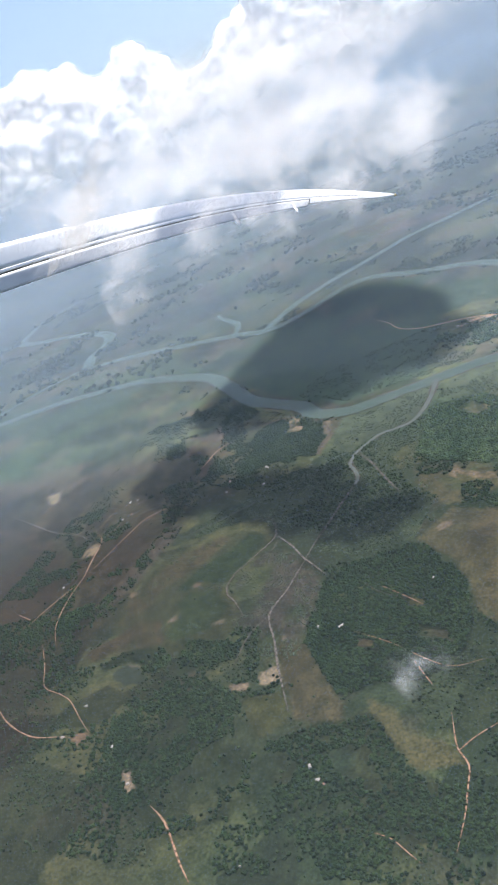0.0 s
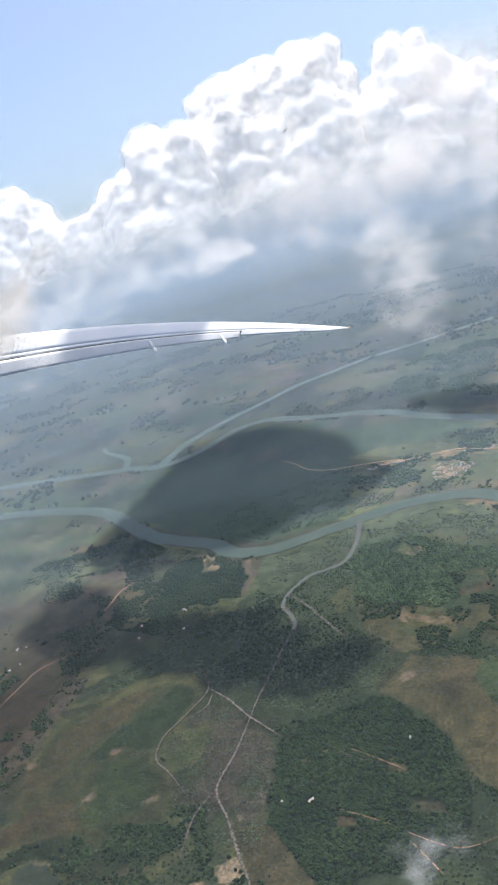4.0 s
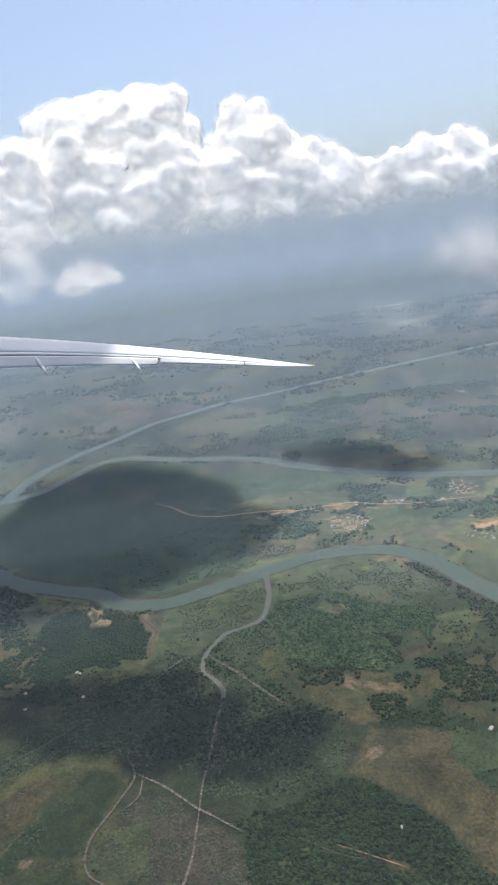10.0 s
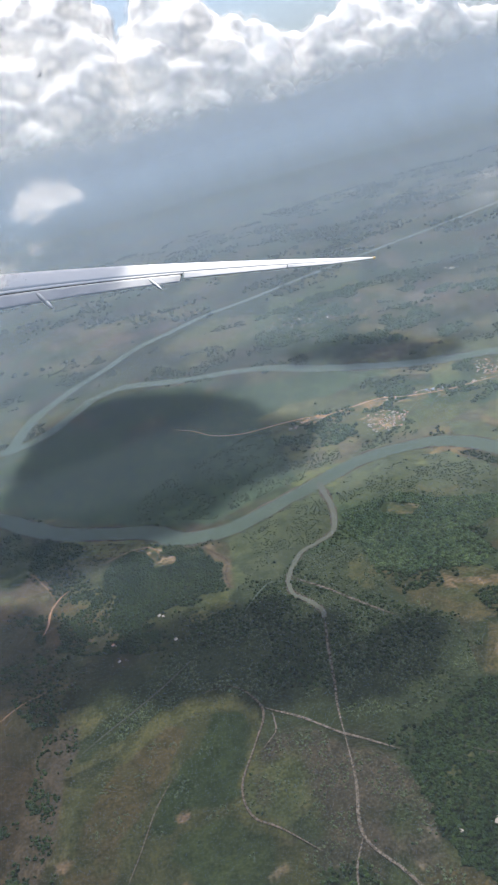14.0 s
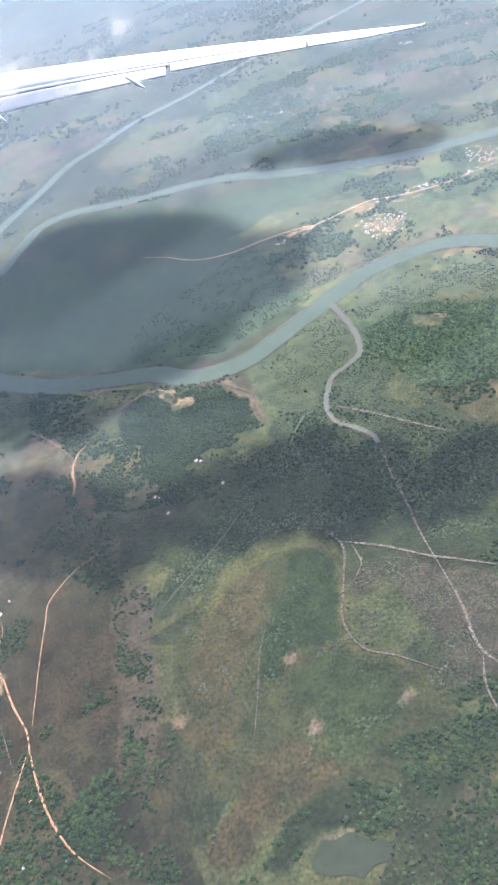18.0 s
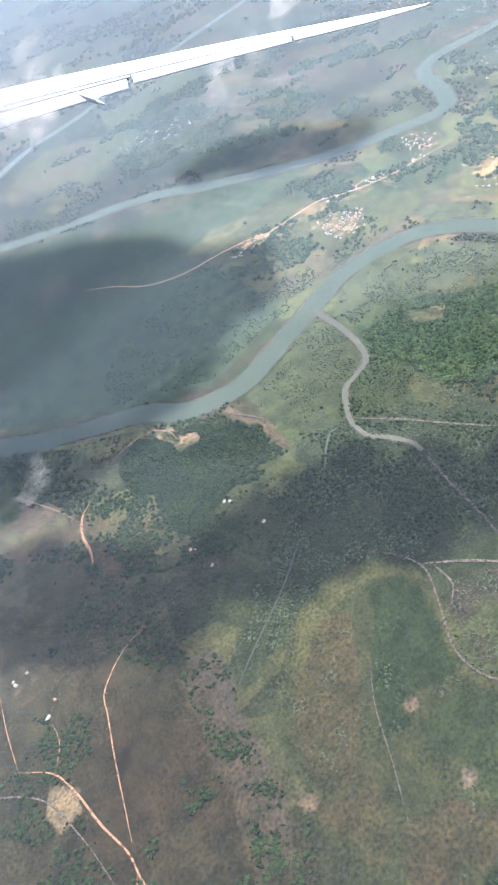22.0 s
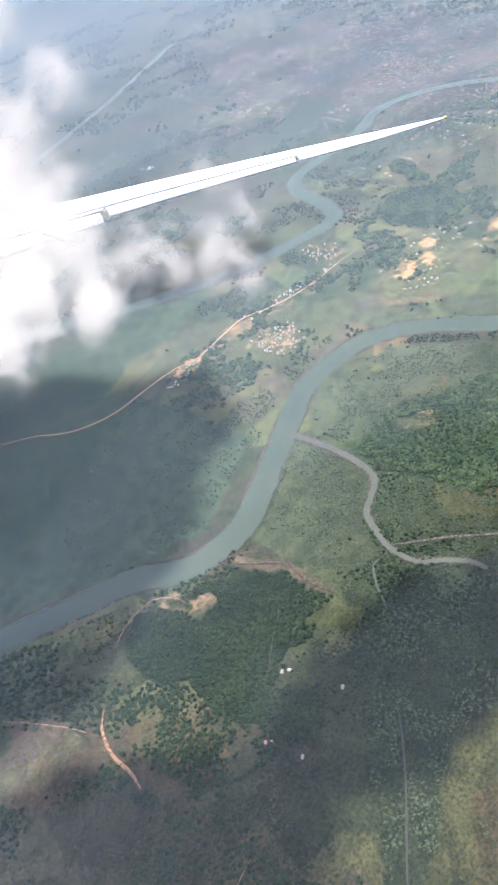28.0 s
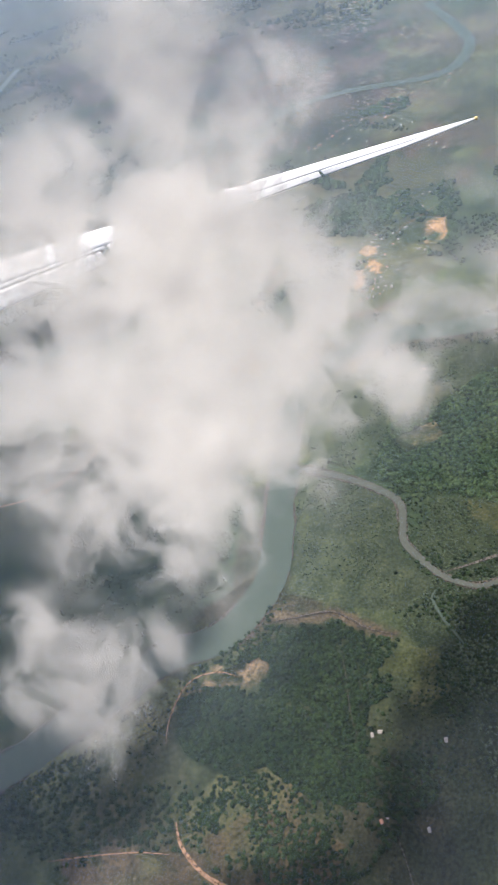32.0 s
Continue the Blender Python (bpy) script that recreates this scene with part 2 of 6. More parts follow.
def wisp_material(name, scale, sharp, offset, gain, most, held=True, white=(0.75, 0.75, 0.735), foot=None, bent=0.0):
    """Drifting vapour torn by noise; where held, its density lies in the mesh."""
    m, n, l, p = material(name)
    n.remove(p)
    a = n.new("ShaderNodeAttribute")
    a.attribute_name = "vapour"
    big = noise_node(n, l, scale, 10 if held else 5, 0.7 if held else 0.55)
    big.inputs["Distortion"].default_value = 0.6
    m1, m2, m3 = n.new("ShaderNodeMath"), n.new("ShaderNodeMath"), n.new("ShaderNodeMath")
    m1.operation, m2.operation, m3.operation = "MULTIPLY_ADD", "ADD", "MULTIPLY"
    m1.inputs[1].default_value, m1.inputs[2].default_value = sharp, offset
    l.new(big.outputs["Fac"], m1.inputs[0])
    l.new(m1.outputs[0], m2.inputs[0])
    m2.inputs[1].default_value = 0.0
    if held:
        l.new(a.outputs["Fac"], m2.inputs[1])
    m3.inputs[1].default_value = gain
    m3.use_clamp = True
    l.new(m2.outputs[0], m3.inputs[0])
    lim = n.new("ShaderNodeMath")
    lim.operation = "MINIMUM"
    lim.inputs[1].default_value = most
    l.new(m3.outputs[0], lim.inputs[0])
    gate = n.new("ShaderNodeMath")
    gate.operation = "MULTIPLY"
    edge = n.new("ShaderNodeMapRange")
    edge.inputs["From Min"].default_value, edge.inputs["From Max"].default_value = 0.02, 0.3
    edge.inputs["Value"].default_value = 1.0
    if held:
        l.new(a.outputs["Fac"], edge.inputs["Value"])
    if foot:
        l.new(foot_fade(n, l, *foot), edge.inputs["Value"])
        edge.inputs["From Max"].default_value = 1.0
    l.new(lim.outputs[0], gate.inputs[0]), l.new(edge.outputs[0], gate.inputs[1])
    d, t, tr, add, mix = (n.new("ShaderNodeBsdfDiffuse"), n.new("ShaderNodeBsdfTranslucent"), n.new("ShaderNodeBsdfTransparent"),
                          n.new("ShaderNodeMixShader"), n.new("ShaderNodeMixShader"))
    d.inputs["Color"].default_value = t.inputs["Color"].default_value = (*white, 1)
    if bent:
        l.new(lean(n, l, SUN_DIR, bent), d.inputs["Normal"]), l.new(lean(n, l, -SUN_DIR, bent), t.inputs["Normal"])
    l.new(d.outputs[0], add.inputs[1]), l.new(t.outputs[0], add.inputs[2])
    l.new(gate.outputs[0], mix.inputs["Fac"])
    l.new(tr.outputs[0], mix.inputs[1]), l.new(add.outputs[0], mix.inputs[2])
    l.new(mix.outputs[0], n["Material Output"].inputs["Surface"])
    return m


WISP = wisp_material("torn_vapour", 0.13, 4.0, -2.3, 0.3, 0.27)
THICK = wisp_material("flat_cloud", 0.06, 4.2, -1.5, 0.6, 0.23)
COAT = wisp_material("vapour_coat", 0.022, 2.4, -0.95, 0.5, 0.3, False, (0.76, 0.75, 0.74), (1.15, 0.9), 0.8)
MIST = wisp_material("hanging_mist", 0.02, 2.6, -1.15, 0.4, 0.1, False, (0.72, 0.72, 0.72), None, 0.8)
SMOKE = wisp_material("soft_vapour", 0.22, 1.6, -0.95, 0.24, 0.2, True, (0.72, 0.74, 0.74))
NEAR_MIST = wisp_material("near_mist", 0.24, 4.4, -2.5, 0.34, 0.22, True, (0.9, 0.9, 0.9), None, 0.9)
SMALL_VAPOUR = wisp_material("small_cloud_vapour", 0.1, 5.0, -2.4, 0.3, 0.26, True, (0.66, 0.7, 0.75), None, 0.9)
DRIFT = wisp_material("drifting_vapour", 0.18, 5.4, -2.7, 0.25, 0.24, True, (0.62, 0.62, 0.605), None, 0.9)


# ---- tools ----
def mesh_of(name, verts, faces, mats, smooth=False):
    me = bpy.data.meshes.new(name)
    verts = np.asarray(verts, np.float32)
    faces = np.asarray(faces, np.int32)
    me.vertices.add(len(verts))
    me.vertices.foreach_set("co", verts.ravel())
    k = faces.shape[1]
    me.loops.add(faces.size)
    me.loops.foreach_set("vertex_index", faces.ravel())
    me.polygons.add(len(faces))
    me.polygons.foreach_set("loop_start", np.arange(0, faces.size, k, dtype=np.int32))
    me.polygons.foreach_set("use_smooth", np.full(len(faces), smooth))
    me.update(calc_edges=True)
    for mt in (mats if isinstance(mats, (list, tuple)) else [mats]):
        me.materials.append(mt)
    return me


def part(name, bm, mat, parent=None, label=""):
    me = bpy.data.meshes.new(name)
    bm.to_mesh(me)
    bm.free()
    me.materials.append(mat)
    ob = new(name, me)
    ob.parent = parent
    return tagged(ob, label)


def spline(points, step=0.02):
    """A smooth line through the points (Catmull-Rom), as rows of x, y."""
    p = np.array(points, float)
    p = np.vstack([2 * p[0] - p[1], p, 2 * p[-1] - p[-2]])
    out = []
    for i in range(1, len(p) - 2):
        n = max(2, int(np.linalg.norm(p[i + 1] - p[i]) / step))
        for t in np.linspace(0, 1, n, endpoint=False):
            a, b, c, d = p[i - 1:i + 3]
            out.append(0.5 * (2 * b + (c - a) * t + (2 * a - 5 * b + 4 * c - d) * t**2 + (3 * b - a - 3 * c + d) * t**3))
    return np.array(out + [p[-2]])


def ribbon(name, points, widths, mat, height, label, category, wobble=0.0, seed=1, step=0.015, kind="structure"):
    """A strip along a smooth line, with banks that waver."""
    line = spline(points, step)
    rng = np.random.default_rng(seed)
    d = np.gradient(line, axis=0)
    d /= np.linalg.norm(d, axis=1, keepdims=True)
    side = np.stack([-d[:, 1], d[:, 0]], 1)
    w = np.interp(np.linspace(0, 1, len(line)), np.linspace(0, 1, len(widths)), widths)[:, None] / 2

    def waver():
        r = rng.normal(size=len(line) + 8)
        r = np.convolve(r, np.ones(3) / 3, "same")[4:-4] * 0.6 + np.convolve(r, np.ones(9) / 9, "same")[4:-4]
        return 1 + wobble * r[:, None]
    left, right = line + side * w * waver(), line - side * w * waver()
    v = np.zeros((len(line) * 2, 3))
    v[0::2, :2], v[1::2, :2] = left, right
    v *= K
    v[:, 2] = height
    i = np.arange(len(line) - 1) * 2
    me = mesh_of(name, v, np.stack([i, i + 1, i + 3, i + 2], 1), mat)
    return tagged(new(name, me), label, category, "", kind)


def inside(x, y, poly):
    hit = np.zeros(x.shape, bool)
    n = len(poly)
    for i in range(n):
        (x0, y0), (x1, y1) = poly[i], poly[(i + 1) % n]
        if y0 == y1:
            continue
        cross = (y0 > y) != (y1 > y)
        hit ^= cross & (x < (x1 - x0) * (y - y0) / (y1 - y0) + x0)
    return hit


def lattice_noise(x, y, cell, seed):
    """Smooth value noise in numpy, 0 to 1."""
    r = np.random.default_rng(seed).random((64, 64))
    u, v = x / cell, y / cell
    i, j = np.floor(u).astype(int), np.floor(v).astype(int)
    a, b = u - i, v - j
    a, b = a * a * (3 - 2 * a), b * b * (3 - 2 * b)
    g = lambda p, q: r[p % 64, q % 64]
    return (g(i, j) * (1 - a) + g(i + 1, j) * a) * (1 - b) + (g(i, j + 1) * (1 - a) + g(i + 1, j + 1) * a) * b


def fractal(x, y, cell, seed, octaves=4):
    s, a, tot = 0.0, 1.0, 0.0
    for o in range(octaves):
        s, tot = s + a * lattice_noise(x, y, cell / 2**o, seed + o), tot + a
        a *= 0.55
    return s / tot


# ---- the ground and its cover ----
RIVER_SOUTH = [(-3.6, 2.8), (-2.6, 3.08), (-1.96, 3.09), (-1.73, 3.05), (-1.47, 2.95), (-1.19, 2.8), (-0.99, 2.59), (-0.8, 2.37),
               (-0.62, 2.25), (-0.5, 2.175), (-0.41, 2.075), (-0.3, 2.035), (-0.2, 2.05), (-0.08, 2.095), (0.085, 2.155), (0.2, 2.19),
               (0.3, 2.195), (0.42, 2.16), (0.5, 2.1), (0.56, 2.0), (0.602, 1.87), (0.64, 1.77), (0.72, 1.55), (0.85, 1.3), (1.1, 1.05)]
RIVER_NORTH = [(3.5, 2.75), (3.0, 2.453), (2.74, 2.333), (2.482, 2.341), (2.395, 2.43), (2.365, 2.6), (2.33, 2.82), (2.22, 3.01), (2.06, 3.09), (1.84, 3.05), (1.67, 3.06), (1.47, 3.085), (1.35, 3.06), (1.27, 2.98), (1.21, 2.84),
               (1.12, 2.7), (1.03, 2.68), (0.9, 2.735), (0.78, 2.79), (0.67, 2.85), (0.55, 2.945), (0.43, 3.06), (0.3, 3.19), (0.2, 3.32),
               (0.08, 3.42), (-0.07, 3.5), (-0.2, 3.56), (-0.34, 3.65), (-0.5, 3.75), (-0.65, 3.73), (-0.77, 3.57), (-0.89, 3.4),
               (-1.05, 3.325), (-1.29, 3.42), (-1.7, 3.53), (-2.2, 3.66), (-2.66, 3.7)]
RIVER_LOOPS = [(-2.6, 3.69), (-2.74, 4.0), (-2.79, 4.33), (-3.03, 4.63), (-3.6, 4.95), (-4.3, 5.25), (-4.62, 5.45), (-4.86, 6.0),
               (-4.87, 6.6), (-4.43, 7.05), (-3.8, 7.3)]
RIVER_BRANCH = [(-1.05, 3.33), (-0.97, 3.69), (-0.8, 3.98), (-0.61, 4.2), (-0.4, 4.47), (-0.2, 4.6), (0.07, 4.77), (0.42, 4.86), (0.8, 5.0),
                (1.26, 5.15), (1.62, 5.25), (2.4, 5.5), (3.6, 6.0)]
CREEK = [(0.05, 2.13), (0.048, 2.06), (0.043, 1.971), (0.023, 1.883), (-0.003, 1.83), (-0.055, 1.807), (-0.1, 1.789), (-0.139, 1.736),
         (-0.162, 1.69), (-0.166, 1.63), (-0.139, 1.583), (-0.121, 1.538), (-0.123, 1.505)]

FOREST_F = [(0.101, 1.183), (0.198, 1.112), (0.234, 1.054), (0.252, 0.969), (0.27, 0.906), (0.261, 0.811), (0.16, 0.74), (0.02, 0.72), (-0.08, 0.76),
            (-0.097, 0.837), (-0.111, 0.915), (-0.107, 1.019), (-0.081, 1.09), (-0.015, 1.147)]
FOREST_C = [(0.054, 1.902), (0.188, 1.96), (0.256, 1.903), (0.367, 1.81), (0.455, 1.736), (0.42, 1.6), (0.25, 1.5), (0.16, 1.54), (0.093, 1.5),
            (0.046, 1.622), (0.035, 1.711), (0.055, 1.836)]
FOREST_B = [(-0.625, 2.058), (-0.531, 2.088), (-0.468, 2.027), (-0.396, 1.983), (-0.327, 1.912), (-0.296, 1.803), (-0.306, 1.744), (-0.347, 1.708),
            (-0.419, 1.719), (-0.464, 1.743), (-0.505, 1.75), (-0.596, 1.711), (-0.627, 1.73), (-0.601, 1.879), (-0.634, 1.949)]
MEADOW = [(-0.429, 1.398), (-0.361, 1.378), (-0.323, 1.298), (-0.395, 1.14), (-0.391, 1.071), (-0.347, 1.033), (-0.294, 0.965), (-0.341, 0.875),
          (-0.455, 0.842), (-0.62, 0.884), (-0.725, 0.984), (-0.724, 1.087), (-0.687, 1.251), (-0.632, 1.318), (-0.537, 1.384)]
GREY_SCRUB = [(-0.289, 1.277), (-0.19, 1.166), (-0.11, 1.09), (-0.11, 0.95), (-0.1, 0.8), (-0.19, 0.79), (-0.242, 0.934), (-0.302, 0.936), (-0.353, 1.024), (-0.387, 1.121), (-0.307, 1.279)]
FIELD = [(0.18, 1.32), (0.229, 1.292), (0.298, 1.265), (0.333, 1.26), (0.308, 1.217), (0.317, 1.171), (0.344, 1.086), (0.386, 1.037), (0.347, 0.876),
         (0.303, 0.891), (0.281, 0.917), (0.259, 0.956), (0.248, 1.01), (0.224, 1.063), (0.199, 1.12), (0.146, 1.151), (0.108, 1.2)]

# cover of each zone: outline, colour, how far its edge wanders
ZONES = [
    # mangrove
    ([(-1.0, 3.3), (-0.65, 3.68), (-0.2, 3.5), (0.3, 3.15), (0.6, 2.85), (0.02, 2.75), (0.0, 2.5), (0.0, 2.2), (-0.3, 2.1), (-0.55, 2.25), (-1.0, 2.65), (-1.5, 3.0)], (0.065, 0.1, 0.056), 0.007),
    ([(-0.28, 1.75), (-0.1, 1.78), (0.03, 1.75), (0.06, 1.5), (0.13, 1.38), (0.1, 1.2), (-0.05, 1.17), (-0.15, 1.2), (-0.3, 1.31), (-0.4, 1.42), (-0.7, 1.33), (-0.72, 1.38), (-0.35, 1.65)], (0.07, 0.095, 0.052), 0.007),
    (MEADOW, (0.088, 0.1, 0.048), 0.007),
    (GREY_SCRUB, (0.115, 0.105, 0.08), 0.015),
    (FIELD, (0.12, 0.115, 0.06), 0.003),
    (FOREST_F, (0.022, 0.034, 0.017), 0.008),
    (FOREST_C, (0.022, 0.034, 0.017), 0.008),
    (FOREST_B, (0.022, 0.034, 0.017), 0.008),
    # wood glades
    ([(0.02, 0.87), (0.06, 0.862), (0.07, 0.835), (0.03, 0.84)], (0.12, 0.1, 0.055), 0.012),
    ([(0.1, 1.0), (0.15, 0.975), (0.16, 0.945), (0.11, 0.965)], (0.1, 0.1, 0.05), 0.012),
    ([(0.15, 0.9), (0.21, 0.88), (0.22, 0.85), (0.16, 0.86)], (0.11, 0.1, 0.055), 0.012),
    # field parcels
    ([(0.227, 1.188), (0.266, 1.291), (0.335, 1.255), (0.31, 1.21), (0.3, 1.17)], (0.142, 0.125, 0.068), 0.002),
    ([(0.16, 1.225), (0.195, 1.31), (0.24, 1.292), (0.2, 1.205)], (0.115, 0.115, 0.065), 0.002),
    ([(0.2, 1.13), (0.24, 1.175), (0.305, 1.15), (0.26, 1.05)], (0.13, 0.12, 0.062), 0.003),
    # river marsh
    ([(0.055, 2.089), (0.041, 1.958), (0.006, 1.848), (-0.035, 1.808), (-0.118, 1.792), (-0.161, 1.737), (-0.182, 1.697), (-0.215, 1.717), (-0.259, 1.757), (-0.283, 1.887), (-0.279, 1.987), (-0.162, 2.013)], (0.084, 0.108, 0.062), 0.006),
    # east marsh
    ([(0.108, 2.099), (0.221, 2.152), (0.335, 2.117), (0.461, 2.049), (0.557, 1.799), (0.449, 1.749), (0.306, 1.831), (0.227, 1.928), (0.078, 1.917), (0.058, 1.969)], (0.086, 0.108, 0.066), 0.01),
    # village land
    ([(-0.012, 2.763), (0.243, 2.811), (0.497, 2.725), (0.633, 2.582), (0.863, 2.507), (0.913, 2.425), (0.609, 2.254), (0.463, 2.240), (0.297, 2.327), (0.176, 2.448), (0.093, 2.536), (0.011, 2.655)], (0.092, 0.105, 0.055), 0.02),
    # yellow strip
    ([(-0.005, 2.785), (0.113, 2.830), (0.262, 2.802), (0.231, 2.745), (0.085, 2.731), (-0.002, 2.733)], (0.13, 0.135, 0.07), 0.008),
    # grey village scrub
    ([(0.149, 2.447), (0.258, 2.277), (0.180, 2.199), (0.125, 2.216), (0.005, 2.161), (0.074, 2.360)], (0.13, 0.12, 0.085), 0.012),
    # town fields
    ([(0.988, 2.426), (1.086, 2.417), (1.065, 2.275), (1.013, 2.011), (0.891, 1.954), (0.808, 2.060), (0.710, 2.082), (0.684, 2.200)], (0.115, 0.12, 0.065), 0.01),
    # clearing
    ([(0.181, 1.900), (0.216, 1.866), (0.256, 1.827), (0.212, 1.788), (0.167, 1.823), (0.138, 1.859)], (0.19, 0.165, 0.095), 0.008),
    # clearing east
    ([(0.037, 1.635), (0.090, 1.582), (0.032, 1.555), (0.022, 1.590)], (0.17, 0.16, 0.08), 0.008),
    # clearing mid
    ([(0.031, 1.698), (0.047, 1.627), (0.025, 1.591), (0.025, 1.552), (0.004, 1.542), (-0.019, 1.632), (-0.005, 1.678)], (0.12, 0.13, 0.06), 0.008),
    # tan rim
    ([(-0.323, 1.988), (-0.315, 1.926), (-0.283, 1.871), (-0.295, 1.796), (-0.296, 1.739), (-0.313, 1.741), (-0.320, 1.800), (-0.304, 1.871), (-0.341, 1.937), (-0.349, 1.988)], (0.16, 0.13, 0.09), 0.005),
    # bare patch
    ([(-0.461, 2.007), (-0.417, 1.974), (-0.437, 1.943), (-0.489, 1.948), (-0.494, 1.980)], (0.22, 0.17, 0.11), 0.008),
    # forest rim
    ([(-0.343, 1.741), (-0.307, 1.672), (-0.328, 1.659), (-0.369, 1.670), (-0.385, 1.726), (-0.380, 1.757)], (0.11, 0.13, 0.055), 0.006),
    # brown hill
    ([(-0.745, 1.932), (-0.668, 1.867), (-0.655, 1.803), (-0.667, 1.723), (-0.728, 1.696), (-0.786, 1.752), (-0.806, 1.818)], (0.115, 0.095, 0.055), 0.012),
    # pink scrub
    ([(-0.878, 2.155), (-0.820, 2.037), (-0.778, 1.945), (-0.788, 1.901), (-0.867, 1.925), (-0.964, 2.031)], (0.125, 0.1, 0.07), 0.03),
    # brown slope
    ([(-1.001, 1.697), (-0.876, 1.594), (-0.784, 1.447), (-0.796, 1.249), (-0.830, 1.169), (-0.941, 1.140), (-1.043, 1.152)], (0.105, 0.085, 0.05), 0.02),
    # grey strip
    ([(-0.788, 1.426), (-0.791, 1.326), (-0.8, 1.241), (-0.817, 1.17), (-0.836, 1.097), (-0.826, 1.06), (-0.779, 1.051), (-0.75, 1.126), (-0.735, 1.172), (-0.727, 1.254), (-0.727, 1.322), (-0.699, 1.375), (-0.708, 1.444), (-0.747, 1.442)], (0.15, 0.135, 0.11), 0.004),
    # strip rim
    ([(-0.805, 1.3), (-0.815, 1.2), (-0.835, 1.12), (-0.85, 1.06), (-0.83, 1.06), (-0.815, 1.17), (-0.795, 1.25), (-0.79, 1.3)], (0.15, 0.12, 0.085), 0.004),
    # slope wood
    ([(-0.931, 1.059), (-0.873, 1.08), (-0.839, 1.089), (-0.843, 1.042), (-0.821, 0.992), (-0.833, 0.925), (-0.922, 0.977), (-0.951, 1.027)], (0.045, 0.055, 0.028), 0.006),
    # meadow green
    ([(-0.414, 1.344), (-0.361, 1.326), (-0.342, 1.26), (-0.404, 1.125), (-0.433, 1.107), (-0.484, 1.132), (-0.532, 1.092), (-0.562, 1.113), (-0.528, 1.19), (-0.466, 1.257)], (0.05, 0.078, 0.034), 0.007),
    # meadow low green
    ([(-0.511, 1.089), (-0.429, 1.08), (-0.363, 1.02), (-0.381, 0.932), (-0.474, 0.903), (-0.519, 0.923), (-0.503, 1.004), (-0.537, 1.049)], (0.062, 0.088, 0.038), 0.007),
    # meadow brown
    ([(-0.551, 1.371), (-0.483, 1.333), (-0.534, 1.222), (-0.625, 1.098), (-0.642, 1.013), (-0.696, 0.988), (-0.706, 1.065), (-0.675, 1.192)], (0.12, 0.105, 0.055), 0.012),
    # meadow low brown
    ([(-0.634, 1.008), (-0.563, 0.991), (-0.514, 0.901), (-0.581, 0.889), (-0.636, 0.863), (-0.7, 0.847), (-0.741, 0.871), (-0.678, 0.949)], (0.11, 0.092, 0.05), 0.012),
    # meadow rim
    ([(-0.617, 1.313), (-0.53, 1.387), (-0.42, 1.401), (-0.365, 1.382), (-0.321, 1.309), (-0.341, 1.22), (-0.416, 1.095), (-0.4, 1.059), (-0.34, 1.009), (-0.33, 1.02), (-0.4, 1.09), (-0.399, 1.149), (-0.331, 1.276), (-0.387, 1.347), (-0.444, 1.359), (-0.531, 1.338), (-0.605, 1.289)], (0.135, 0.145, 0.065), 0.005),
    # brown plot
    ([(-0.818, 1.066), (-0.776, 1.059), (-0.785, 1.007), (-0.819, 1.018)], (0.11, 0.1, 0.07), 0.001),
    # green plots
    ([(-0.815, 1.014), (-0.763, 1.012), (-0.795, 0.942), (-0.83, 0.93)], (0.1, 0.115, 0.055), 0.003),
    # dry plot
    ([(-0.959, 1.229), (-0.872, 1.212), (-0.878, 1.134), (-0.911, 1.114), (-0.96, 1.155)], (0.12, 0.12, 0.06), 0.005),
    # red yard
    ([(-1.072, 1.606), (-0.996, 1.598), (-0.967, 1.61), (-0.983, 1.657), (-1.033, 1.678)], (0.17, 0.12, 0.08), 0.014),
    # rim wood
    ([(-0.674, 0.832), (-0.617, 0.877), (-0.563, 0.887), (-0.519, 0.881), (-0.44, 0.845), (-0.473, 0.805), (-0.501, 0.806), (-0.558, 0.841), (-0.617, 0.836), (-0.641, 0.813)], (0.045, 0.062, 0.03), 0.007),
    # sand spot
    ([(-0.520, 1.001), (-0.507, 0.996), (-0.519, 0.976), (-0.534, 0.982)], (0.24, 0.19, 0.14), 0.003),
    # sand spot two
    ([(-0.383, 0.961), (-0.354, 0.975), (-0.351, 0.959), (-0.381, 0.947)], (0.22, 0.19, 0.13), 0.003),
    # sand spot three
    ([(-0.510, 1.131), (-0.489, 1.128), (-0.493, 1.108), (-0.511, 1.112)], (0.2, 0.15, 0.11), 0.003),
    # sand spot four
    ([(-0.730, 1.119), (-0.700, 1.114), (-0.712, 1.092), (-0.732, 1.101)], (0.24, 0.18, 0.12), 0.003),
    # pond shore
    ([(-0.586, 0.835), (-0.565, 0.832), (-0.545, 0.828), (-0.529, 0.820), (-0.537, 0.817), (-0.565, 0.823), (-0.585, 0.826)], (0.22, 0.19, 0.13), 0.002),
    # lower forest
    ([(-0.430, 0.904), (-0.310, 0.878), (-0.258, 0.879), (-0.330, 0.777), (-0.398, 0.786), (-0.420, 0.824)], (0.045, 0.065, 0.03), 0.02),
    # pale field
    ([(-0.422, 0.782), (-0.367, 0.792), (-0.317, 0.796), (-0.352, 0.746), (-0.396, 0.761)], (0.13, 0.115, 0.075), 0.01),
    # near field
    ([(-0.172, 0.865), (-0.102, 0.867), (-0.028, 0.766), (0.033, 0.693), (0.032, 0.646), (-0.067, 0.661), (-0.123, 0.756)], (0.12, 0.11, 0.06), 0.003),
    # near sand
